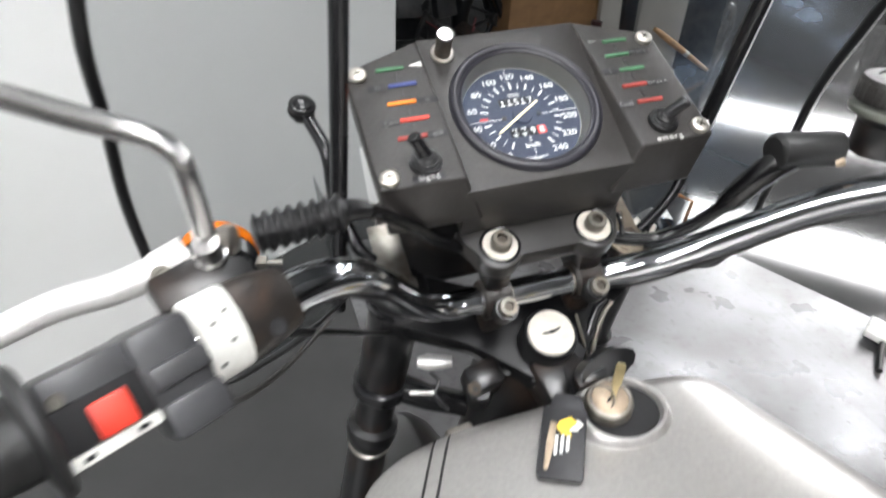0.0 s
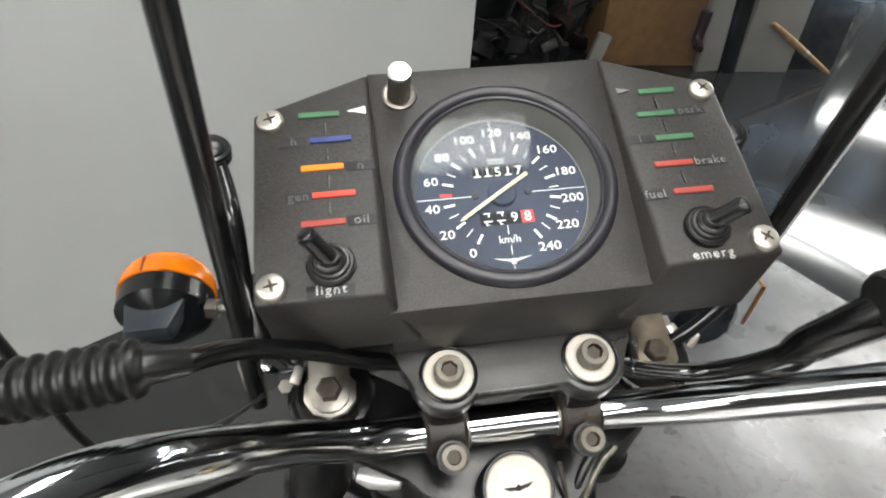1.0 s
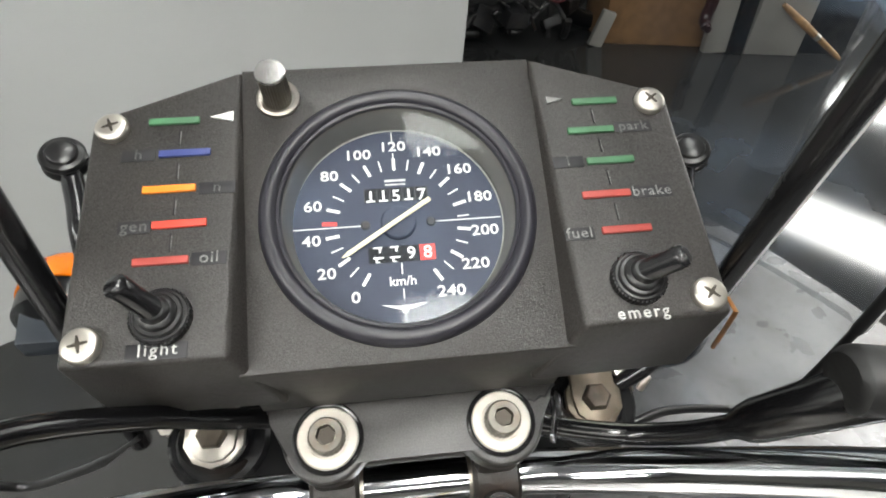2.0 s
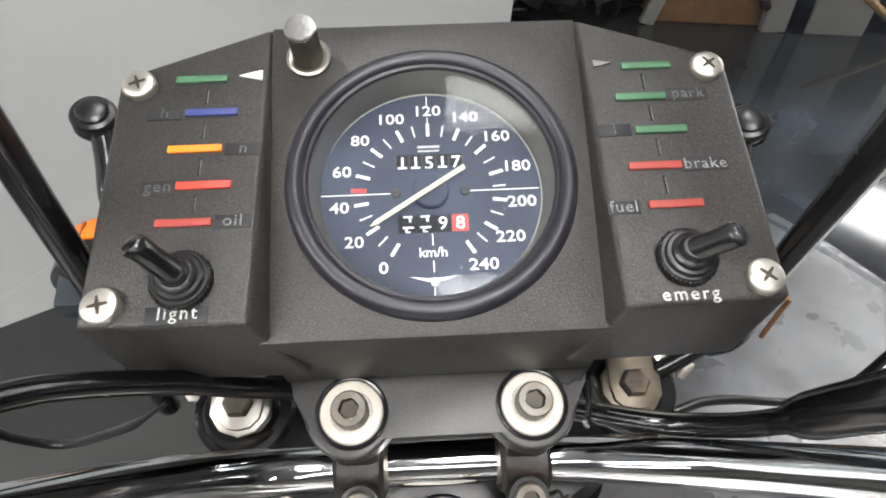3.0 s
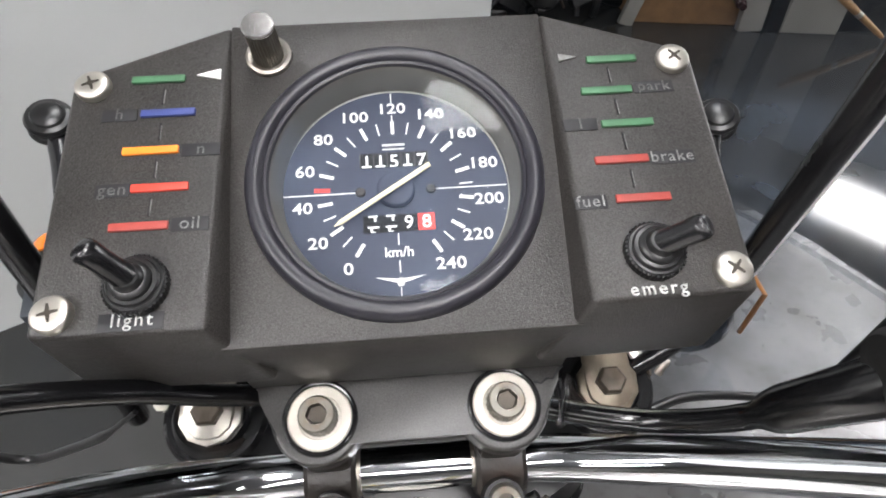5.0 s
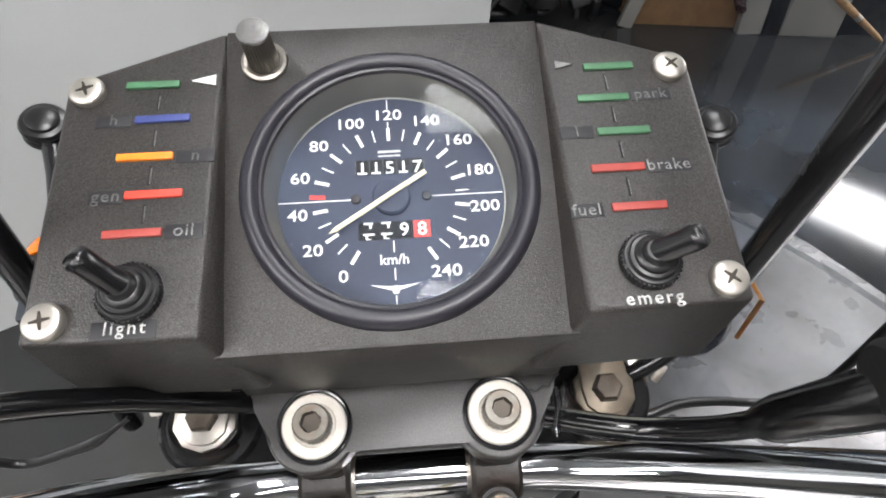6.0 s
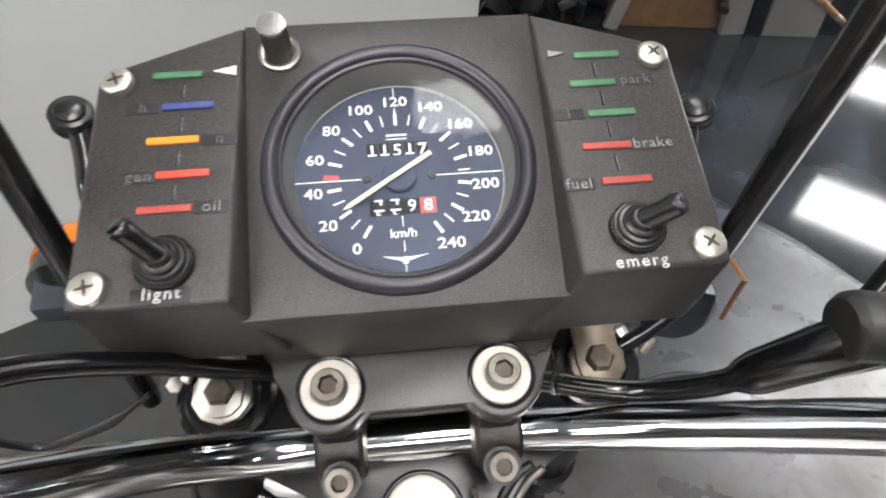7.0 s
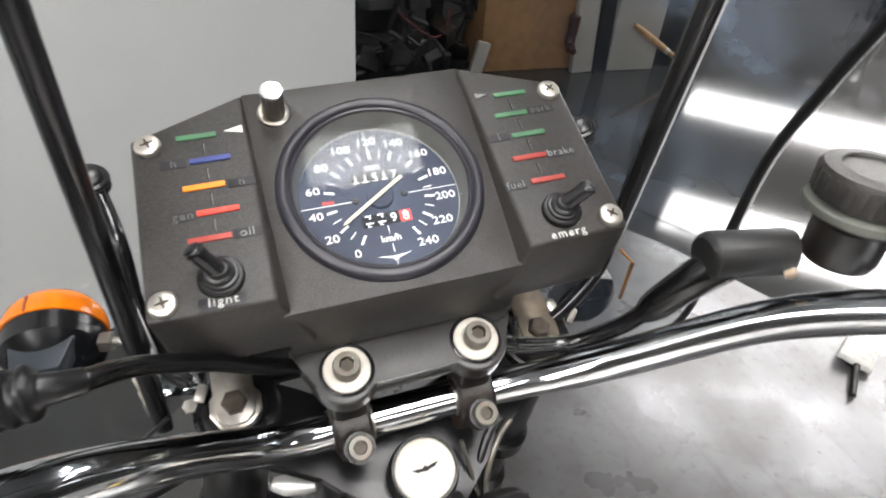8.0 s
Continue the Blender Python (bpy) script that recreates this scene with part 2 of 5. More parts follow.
DARK_CLUTTER = material("dark machinery", (0.02, 0.02, 0.022), 0.4, grain=0.4, scale=20, dirt=(0.1, 0.09, 0.08), dirt_amount=0.4, dirt_scale=12)
RED_HOSE = material("red hose", (0.10, 0.013, 0.016), 0.5)
SLOT = material("shadowed steel recess", (0.05, 0.042, 0.033), 0.45, 0.6)
STRAP = material("worn plated strap", (0.38, 0.36, 0.325), 0.38, 1.0, grain=0.25, scale=60, bump=0.1, dirt=(0.12, 0.08, 0.05), dirt_amount=0.7, dirt_scale=40, dirt_soft=0.05)
TAN_STRAP = material("tarnished strap", (0.25, 0.215, 0.17), 0.48, 1.0, grain=0.3, scale=60, bump=0.12, dirt=(0.12, 0.075, 0.045), dirt_amount=0.75, dirt_scale=35, dirt_soft=0.08)
RUSTY = material("rust-brown plated steel", (0.12, 0.1, 0.08), 0.42, 0.6, grain=0.35, scale=120, bump=0.15, bump_scale=700, dirt=(0.06, 0.035, 0.02), dirt_amount=0.8, dirt_scale=70)
DARK_WALL = material("dark painted wall", (0.052, 0.05, 0.05), 0.6, grain=0.2, scale=2)
LEATHER = material("dark red leather", (0.03, 0.008, 0.008), 0.4, grain=0.3, scale=20)
BRASS = material("worn brass key", (0.6, 0.5, 0.28), 0.3, 1.0, grain=0.2, scale=100)
FOB = material("black leather fob", (0.014, 0.014, 0.016), 0.5, grain=0.3, scale=80, bump=0.2, bump_scale=500)
YELLOW = material("yellow print", (0.75, 0.5, 0.03), 0.5)
GREY_PANEL = material("pale grey panel", (0.31, 0.30, 0.275), 0.6, grain=0.06, scale=6)
GLASS = clear("gauge glass", (0.96, 0.97, 0.97), 0.06, 0.0185, haze=0.07, haze_scale=20.0)
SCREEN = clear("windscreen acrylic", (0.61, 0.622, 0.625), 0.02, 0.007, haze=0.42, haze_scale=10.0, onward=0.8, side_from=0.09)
TUBE_LIGHT = glowing("fluorescent tube", (1.0, 0.99, 0.985), TUBE_POWER)


# ---- building blocks ----
def part(name, bm, mat, parent=None, label="", m=None, angle=35):
    """Links a bmesh as one mesh object under a thing or a part."""
    me = bpy.data.meshes.new(name)
    bmesh.ops.recalc_face_normals(bm, faces=bm.faces[:])
    bm.to_mesh(me)
    bm.free()
    me.materials.append(mat)
    me.shade_smooth()
    me.set_sharp_from_angle(angle=radians(angle))
    ob = new(name, me)
    if parent is not None:
        ob.parent = parent
    if m is not None:
        ob.matrix_basis = m
    if label:
        tagged(ob, label)
    return ob


def V(x, y, z):
    """Millimetres to metres."""
    return Vector((x / 1000, y / 1000, z / 1000))


def frame_to(axis, up=(0, 0, 1)):
    """A turn whose z runs along axis."""
    return Vector(axis).to_track_quat("Z", "Y").to_matrix().to_4x4()


def lathe(profile, n=32, m=None, bm=None):
    """Turns (radius, height) pairs in mm about z."""
    bm = bm or bmesh.new()
    m = m or Matrix()
    rings = []
    for r, h in profile:
        if r < 1e-6:
            rings.append([bm.verts.new(m @ V(0, 0, h))])
        else:
            rings.append([bm.verts.new(m @ V(r * math.cos(2 * math.pi * i / n), r * math.sin(2 * math.pi * i / n), h)) for i in range(n)])
    for a, b in zip(rings, rings[1:]):
        for i in range(n):
            j = (i + 1) % n
            if len(a) == 1 and len(b) == 1:
                continue
            if len(a) == 1:
                bm.faces.new((a[0], b[i], b[j]))
            elif len(b) == 1:
                bm.faces.new((a[i], a[j], b[0]))
            else:
                bm.faces.new((a[i], a[j], b[j], b[i]))
    return bm


def spline(pts, per=10):
    """A smooth line through points (Catmull-Rom), in the points' own unit."""
    p = [Vector(q) for q in pts]
    p = [2 * p[0] - p[1], *p, 2 * p[-1] - p[-2]]
    out = []
    for a, b, c, d in zip(p, p[1:], p[2:], p[3:]):
        for k in range(per):
            u = k / per
            out.append(0.5 * (2 * b + (c - a) * u + (2 * a - 5 * b + 4 * c - d) * u * u + (3 * b - a - 3 * c + d) * u ** 3))
    out.append(p[-2])
    return out


def tube(pts, radius, n=16, bm=None, cap=True):
    """Sweeps a circle along points in mm. radius: a number or one for each point."""
    bm = bm or bmesh.new()
    pts = [Vector(q) for q in pts]
    side = None
    rings = []
    for i, q in enumerate(pts):
        ahead = (pts[min(i + 1, len(pts) - 1)] - pts[max(i - 1, 0)]).normalized()
        if side is None:
            side = ahead.cross(Vector((0.31, 0.2, 0.93))).normalized()
        side = (side - ahead * side.dot(ahead)).normalized()
        other = ahead.cross(side)
        r = radius[i] if isinstance(radius, (list, tuple)) else radius
        rings.append([bm.verts.new((q + r * (math.cos(2 * math.pi * k / n) * side + math.sin(2 * math.pi * k / n) * other)) / 1000) for k in range(n)])
    for a, b in zip(rings, rings[1:]):
        for k in range(n):
            bm.faces.new((a[k], a[(k + 1) % n], b[(k + 1) % n], b[k]))
    if cap:
        bm.faces.new(rings[0][::-1])
        bm.faces.new(rings[-1])
    return bm


def box(size, m=None, bevel=0.0, bm=None, segments=2):
    """A block of the size (mm), centred, with rounded edges."""
    b = bmesh.new()
    bmesh.ops.create_cube(b, size=1)
    bmesh.ops.scale(b, vec=Vector(size) / 1000, verts=b.verts[:])
    if bevel:
        bmesh.ops.bevel(b, geom=b.edges[:], offset=bevel / 1000, segments=segments, profile=0.5, affect="EDGES")
    if m is not None:
        bmesh.ops.transform(b, matrix=m, verts=b.verts[:])
    return merge(bm, b)


def merge(bm, other):
    if bm is None:
        return other
    me = bpy.data.meshes.new("scratch")
    other.to_mesh(me)
    other.free()
    bm.from_mesh(me)
    bpy.data.meshes.remove(me)
    return bm


def prism(outline, z0, z1, bevel=0.0, m=None, segments=2):
    """An outline of (x, y) in mm raised from z0 to z1 (numbers, or functions of x and y)."""
    b = bmesh.new()
    f0 = z0 if callable(z0) else (lambda x, y: z0)
    f1 = z1 if callable(z1) else (lambda x, y: z1)
    lo = [b.verts.new(V(x, y, f0(x, y))) for x, y in outline]
    hi = [b.verts.new(V(x, y, f1(x, y))) for x, y in outline]
    b.faces.new(lo[::-1])
    b.faces.new(hi)
    k = len(outline)
    for i in range(k):
        b.faces.new((lo[i], lo[(i + 1) % k], hi[(i + 1) % k], hi[i]))
    if bevel:
        bmesh.ops.bevel(b, geom=b.edges[:], offset=bevel / 1000, segments=segments, profile=0.5, affect="EDGES", clamp_overlap=True)
    if m is not None:
        bmesh.ops.transform(b, matrix=m, verts=b.verts[:])
    return b


def at(x, y, z, rx=0, ry=0, rz=0):
    return pose(x / 1000, y / 1000, z / 1000, rx, ry, rz)


def lettering(name, text, size, mat, parent, m, depth=0.25, spacing=1.0, bold=0.0):
    """Raised letters (size in mm) in Blender's own font, turned into a mesh."""
    cu = bpy.data.curves.new(name, "FONT")
    cu.body, cu.size, cu.extrude = text, size / 1000, depth / 1000
    cu.align_x, cu.align_y, cu.space_character = "CENTER", "CENTER", spacing
    cu.resolution_u = 3
    cu.offset = bold / 1000
    tmp = new(name, cu)
    me = bpy.data.meshes.new_from_object(tmp)
    bpy.data.objects.remove(tmp)
    bpy.data.curves.remove(cu)
    me.name = name
    me.materials.clear()
    me.materials.append(mat)
    ob = new(name, me)
    ob.parent = parent
    ob.matrix_basis = m
    return ob


# ---- the steering frame: x to the bike's right, y up the instrument panel, z out of it ----
DASH = pose(0, 0, 1.1, 0, -4.5, 0) @ pose(0, 0, 0, 25, 0, 0)
motorcycle = tagged(new("motorcycle"), "black and silver touring motorcycle with chrome handlebar and clear windscreen", "motorcycle")
motorcycle.matrix_basis = pose(0, -0.35, 0)
ON_BIKE = pose(0, 0.35, 0) @ DASH


def bike(name, bm, mat, label="", angle=35):
    return part(name, bm, mat, motorcycle, label, ON_BIKE, angle)

# ---- the room ----
def room_box(name, lo, hi, mat, kind="structure", turn=None, label="", category=""):
    bm = box([(b - a) * 1000 for a, b in zip(lo, hi)], at(*[(a + b) * 500 for a, b in zip(lo, hi)]))
    ob = part(name, bm, mat, None, label, turn)
    return tagged(ob, label, category, kind=kind)


TURN = pose(0.365, 1.83, 0, 0, 0, 35)   # x runs along the white partition, away from its free end
floor = room_box("floor", (-9, -8, -0.1), (12, 14, 0), FLOOR, label="glossy grey coated workshop floor reflecting tube lights", category="floor")
ceiling = room_box("ceiling", (-9, -8, 3.0), (12, 14, 3.1), CEILING, label="pale painted ceiling", category="ceiling")
room_box("wall_partition", (-6, 0, 0), (0, 0.1, 3.0), WALL_WHITE, turn=TURN, label="smooth white painted partition wall", category="wall")
room_box("wall_north", (-9, 14, 0), (12, 14.1, 3.0), DARK_WALL, label="plain dark workshop wall", category="wall")
room_box("wall_south", (-9, -8.1, 0), (12, -8, 3.0), GREY_PANEL, label="plain pale workshop wall", category="wall")
room_box("wall_east", (12, -8, 0), (12.1, 14, 3.0), DARK_WALL, label="plain dark workshop wall", category="wall")
room_box("wall_west", (-9.1, -8, 0), (-9, 14, 3.0), GREY_PANEL, label="plain pale workshop wall", category="wall")


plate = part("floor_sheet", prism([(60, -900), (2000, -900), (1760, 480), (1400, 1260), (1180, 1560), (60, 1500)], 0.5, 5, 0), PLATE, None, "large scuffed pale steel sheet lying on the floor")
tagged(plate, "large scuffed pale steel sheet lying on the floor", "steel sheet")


def ceiling_lamp(x, y, length, turn, wide):
    """A ceiling luminaire, reflected one or added fill, whose near end hangs over (x, y)."""
    lamp = tagged(new("ceiling_light"), "long white ceiling luminaire, some rows added fill light", "lamp", "ceiling luminaires")
    lamp.matrix_basis = pose(x, y, 3.0, 0, 0, turn)
    part("fixture", box((length * 1000 + 60, wide * 1000 + 50, 50), at(length * 500, 0, -25), 6), GREY_PANEL, lamp)
    part("diffuser", box((length * 1000, wide * 1000, 24), at(length * 500, 0, -60), 8), TUBE_LIGHT, lamp, "glowing white diffuser")


for row in LAMPS:
    ceiling_lamp(*row)

# ---- instrument panel ----
def centre_z(y):
    return -3 - (64 - y) * 0.1


def side_block(s):
    """A raised side field, its skirt leaning outward below the lower edge."""
    top = [(64.5, -58.5), (122, -57.5), (122.5, 47.5), (63.4, 70.5)]
    bm = prism([(s * x, y) for x, y in (top if s > 0 else top[::-1])], -44, -3, 0)
    for v in bm.verts:
        if v.co.z < -0.03:
            v.co.y += -0.009 if v.co.y < 0 else -0.004
            v.co.x *= 0.955 if abs(v.co.x) > 0.1 else 0.76
    bmesh.ops.bevel(bm, geom=bm.edges[:], offset=0.0022, segments=3, profile=0.5, affect="EDGES")
    return bm


def holed_face(w0, y0, y1, hole, centre, n=64):
    """The centre face: a block with a round opening, its front sloping."""
    bm = bmesh.new()
    def ring_point(k):
        a = 2 * math.pi * k / n + math.pi / 4
        return math.cos(a), math.sin(a)
    def on_rect(c, s):
        t = min((w0 / abs(c)) if abs(c) > 1e-6 else 1e9, ((y1 - centre) / s if s > 0 else (y0 - centre) / s) if abs(s) > 1e-6 else 1e9)
        return c * t, centre + s * t
    corner = [(w0, y1), (-w0, y1), (-w0, y0), (w0, y0)]
    rect, circ = [], []
    for k in range(n):
        c, s = ring_point(k)
        rect.append(on_rect(c, s))
        circ.append((hole * c, centre + hole * s))
    for q in corner:
        k = min(range(n), key=lambda i: (rect[i][0] - q[0]) ** 2 + (rect[i][1] - q[1]) ** 2)
        rect[k] = q
    r1 = 1.8
    def shrink(q, d):
        x, y = q
        return max(-w0 + d, min(w0 - d, x)), max(y0 + d, min(y1 - d, y))
    def drop(q, z):
        # the lower side leans out below the front edge
        x, y = q
        return x, y - (3 if y < y0 + 2 else 0) * min(1, (-z) / 60), z
    loops = []
    loops.append([V(x, y, -34) for x, y in circ])
    loops.append([V(x, y, centre_z(y) - 0.6) for x, y in circ])
    loops.append([V(x * 1.012, centre + (y - centre) * 1.012, centre_z(y)) for x, y in circ])
    loops.append([V(*shrink(q, r1), centre_z(q[1])) for q in rect])
    loops.append([V(*shrink(q, r1 * 0.3), centre_z(q[1]) - r1 * 0.3) for q in rect])
    loops.append([V(q[0], q[1], centre_z(q[1]) - r1) for q in rect])
    loops.append([V(*drop(q, -62)) for q in rect])
    loops.append([V(q[0] * 0.9, q[1] * 0.9, -80) for q in rect])
    made = [[bm.verts.new(v) for v in loop] for loop in loops]
    for a, b in zip(made, made[1:]):
        for k in range(n):
            bm.faces.new((a[k], a[(k + 1) % n], b[(k + 1) % n], b[k]))
    bm.faces.new(made[-1])
    return bm


housing = bike("instrument_housing", holed_face(63.5, -62.2, 70, 49.2, -0.4), BLACK_PLASTIC, "black grained plastic instrument housing", 40)
for s in (-1, 1):
    part("side_panel", side_block(s), BLACK_PLASTIC, housing, "", None, 40)
SCREWS = [(-113.5, 41.5), (113.5, 41.5), (-113.5, -50.3), (113.5, -50.3)]
for i, (x, y) in enumerate(SCREWS):
    m = at(x, y, -3.2, 0, 0, (20, 35, 12, 48)[i])
    sc = part("screw", lathe([(0, 0), (6.6, 0), (6.7, 2.2), (6.4, 3.0), (5.6, 3.6), (3.6, 4.0), (0, 4.2)], 32, m), BRIGHT_STEEL, housing, "bright cross-head screw")
    cross = prism([(-3.3, -0.35), (0, -0.8), (3.3, -0.35), (3.3, 0.35), (0, 0.8), (-3.3, 0.35)], 3.0, 4.26, 0, m)
    cross = merge(cross, prism([(-0.35, -3.3), (0.35, -3.3), (0.8, 0), (0.35, 3.3), (-0.35, 3.3), (-0.8, 0)], 3.0, 4.27, 0, m))
    part("screw_slot", cross, SLOT, housing)

BARS = [(-89.6, 44.4, LENS_GREEN), (-84.4, 28.3, LENS_BLUE), (-89.2, 11.7, LENS_ORANGE), (-84.3, -4.2, LENS_RED), (-90.0, -19.4, LENS_DULL_RED),
        (89.2, 43.8, LENS_GREEN), (84.4, 28.5, LENS_GREEN), (89.6, 12.7, LENS_GREEN), (84.2, -3.4, LENS_DULL_RED), (88.9, -19.9, LENS_DULL_RED)]
for x, y, mat in BARS:
    part("indicator_lens", box((20.2, 3.1, 1.6), at(x, y, -2.7), 0.35), mat, housing)
for (xa, ya, _), (xb, yb, _) in list(zip(BARS, BARS[1:]))[:4] + list(zip(BARS[5:], BARS[6:])):
    xm, ym = (xa + xb) / 2, (ya + yb) / 2
    part("divider_mark", box((0.55, 7.6, 0.5), at(xm, ym, -2.75), 0.1), COUNTER_BLACK, housing)
    # lit right flank of the raised divider, drawn as a grey line
    part("divider_highlight", box((0.28, 6.4, 0.5), at(xm + 0.42, ym - 0.3, -2.82), 0.08), LETTER_MID, housing)
for x, y, text, wide, mat in ((-102.5, 28.3, "h", 13, LETTER_DIM), (-71.0, 11.2, "n", 14, LETTER_DIM), (-101.0, -4.4, "gen", 12, LETTER_DIM), (-72.5, -19.4, "oil", 13, LETTER_MID),
                              (103.5, 29.3, "park", 16, LETTER_DIM), (71.5, 13.0, "l", 13, LETTER_DIM), (103.5, -3.4, "brake", 17, LETTER_MID), (69.5, -20.6, "fuel", 12, LETTER_MID)):
    part("label_field", box((wide, 5.4, 0.5), at(x, y, -2.95), 0.12), LABEL_BLACK, housing)
    lettering("lettering", text, 6.6, mat, housing, at(x, y + 0.2, -2.7), 0.2, 1.12)
part("label_field", box((21, 6.2, 0.5), at(-88.5, -54.0, -2.95), 0.12), LABEL_BLACK, housing)
lettering("lettering", "light", 6.4, LETTER, housing, at(-88.2, -53.6, -2.7), 0.3, 1.22, 0.0)
lettering("lettering", "emerg", 6.6, LETTER, housing, at(86.8, -55.0, -2.7), 0.35, 1.25, 0.0)
for s in (-1, 1):
    k = 1.0 if s < 0 else 0.78
    tri = [(s * 4.6 * k, 0), (-s * 4.6 * k, 2.4 * k), (-s * 4.6 * k, -2.4 * k)]
    part("arrow_mark", prism(tri if s < 0 else tri[::-1], 0, 0.7, 0, at(s * 70.5 + (0 if s < 0 else 1), 45.6, -3.0)), PAINT_WHITE if s < 0 else LETTER_MID, housing, "worn white arrow mark")


def toggle(x, y, tip):
    """A rubber-booted toggle switch on the panel."""
    base = at(x, y, -3)
    bm = lathe([(0, 0), (10.2, 0), (10.3, 0.8), (10.3, 3.2), (9.6, 4.0), (8.4, 4.2), (0, 4.2)], 48, base)
    sw = part("toggle_nut", bm, BLACK_RUBBER, housing)
    knurl = bmesh.new()
    for k in range(40):
        a = 2 * math.pi * k / 40
        box((1.1, 0.9, 3.0), base @ at(10.2 * math.cos(a), 10.2 * math.sin(a), 2.0, 0, 0, math.degrees(a)), 0, knurl)
    tagged(part("knurl", knurl, BLACK_RUBBER, housing), kind="stuff")
    part("toggle_boot", lathe([(8.6, 4.0), (8.8, 5.0), (8.2, 5.8), (7.0, 6.0), (6.9, 7.2), (6.2, 8.0), (5.2, 8.4), (4.8, 9.6), (4.0, 10.4), (0, 11)], 32, base), BLACK_RUBBER, housing)
    d = Vector(tip) - Vector((x, y, 4))
    pts = [Vector((x, y, 4)) + d * u for u in (0, 0.3, 0.6, 0.85, 0.93, 0.98, 1.0)]
    part("toggle_lever", tube(pts, [4.7, 4.3, 4.3, 4.6, 4.3, 3.4, 1.4], 24), BLACK_GLOSS, housing, "smooth black toggle lever")


toggle(-87.5, -42.0, (-96.5, -37, 20.0))
toggle(87.8, -41.7, (98.6, -42.0, 18.5))

# trip reset knob
KNOB = at(-47.7, 54, -4.4, 5.7, 0, 0)
part("knob_collar", lathe([(9.0, 0), (9.2, 0.6), (9.0, 2.2), (7.8, 2.8), (6.6, 2.6), (6.2, 1.2), (0, 1.0)], 40, KNOB), STRAP, housing, "bright steel collar")
ribbed = [((5.5 if k % 2 else 5.9) * math.cos(math.pi * k / 30), (5.5 if k % 2 else 5.9) * math.sin(math.pi * k / 30)) for k in range(60)]
part("knob_stem", prism(ribbed, 1.0, 19.2, 0, KNOB), STEEL, housing, "dark knurled stem")
part("reset_knob", lathe([(0, 18.8), (5.7, 18.8), (6.1, 19.4), (6.1, 20.4), (5.7, 20.9), (3, 21.1), (0, 21.1)], 36, KNOB), SATIN, housing, "chrome reset knob")

# ---- speedometer ----
DIALM = at(0, -0.6, -11, 5.7, 0, 0)
FACE = DIALM @ at(-0.6, -0.9, -10.7)
speedo = bike("speedometer", lathe([(48, -11), (48.5, -12.5), (47, -14), (0, -14)], 64, DIALM), BLACK_PLASTIC, "round speedometer with a dark blue dial")
part("bezel", lathe([(56.2, -1.5), (56.4, 1.5), (55.8, 4.0), (54.4, 5.6), (52.6, 6.2), (50.8, 5.8), (49.6, 4.8), (49.2, 4.0), (48.8, 4.2), (47.8, 3.8), (47.2, 2.6)], 96, DIALM), BEZEL, speedo, "glossy dark bezel ring")
part("inner_ring", lathe([(47.2, 2.6), (46.6, 0.5), (45.6, -5), (44.8, -10.8)], 96, DIALM), RIM_GREY, speedo, "olive grey inner ring")
part("dial_face", lathe([(45.6, -0.4), (45.2, 0), (0, 0)], 96, FACE), DIAL, speedo, "dark blue dial face")


part("dial_edge", lathe([(44.6, 0.1), (44.7, 0.4), (45.0, 0.5), (45.2, 0.2)], 96, FACE), DIAL_EDGE, speedo, "thin pale dial edge")


def mark(x0, y0, x1, y1, wide, mat, z=0.0):
    dx, dy = x1 - x0, y1 - y0
    m = FACE @ at((x0 + x1) / 2, (y0 + y1) / 2, 0.12 + z, 0, 0, math.degrees(math.atan2(dy, dx)))
    return part("dial_mark", box((math.hypot(dx, dy), wide, 0.16), m), mat, speedo)


STEP = 12.35
for k in range(25):
    a = radians(90 + 148.2 - STEP * k)
    c, s = math.cos(a), math.sin(a)
    if k % 2 == 0:
        mark(25.2 * c, 25.2 * s, 31.0 * c, 31.0 * s, 1.35, PAINT_WHITE)
        lettering("numeral", str(k * 10), 7.3, PAINT_WHITE, speedo, FACE @ at(37.0 * c, 36.8 * s, 0.15) @ Matrix.Diagonal((1.06, 0.9, 1, 1)), 0.05, 1.03, 0.09)
    elif k == 5:
        mark(25.8 * c, 25.8 * s, 32.0 * c, 32.0 * s, 1.7, PAINT_RED)
    else:
        mark(25.4 * c, 25.4 * s, 30.6 * c, 30.6 * s, 0.55, PAINT_WHITE)
for x0, y0, x1, y1 in ((-44, 0, -15.4, 0), (15.4, 0, 44, 0), (0, 39.8, 0, 44), (0, 31, 0, 33.8), (0, -17.8, 0, -22.6), (0, -28.8, 0, -33.6), (0, -39.5, 0, -44)):
    mark(x0, y0, x1, y1, 0.42, PAINT_WHITE, -0.03)
lettering("lettering", "km/h", 5.6, PAINT_WHITE, speedo, FACE @ at(0, -25.6, 0.15), 0.05, 1.0, 0.06)
mark(-4.6, 20.3, 4.6, 20.3, 1.0, LETTER)
mark(-4.4, 18.4, 4.4, 18.4, 0.7, LETTER)
for s in (-1, 1):
    wing = [(0, -1.2), (s * 2.4, -0.9), (s * 9.6, 1.3), (s * 4.2, 0.7), (s * 1.2, 0.4), (0, 0.9)]
    part("wing_emblem", prism(wing if s > 0 else wing[::-1], 0, 0.16, 0, FACE @ at(0, -36.4, 0.1)), PAINT_WHITE, speedo)
part("wing_emblem", prism([(-1.0, -2.6), (1.0, -2.6), (1.6, -1.0), (0.6, 0.8), (-0.6, 0.8), (-1.6, -1.0)], 0, 0.16, 0, FACE @ at(0, -36.4, 0.11)), LETTER, speedo)
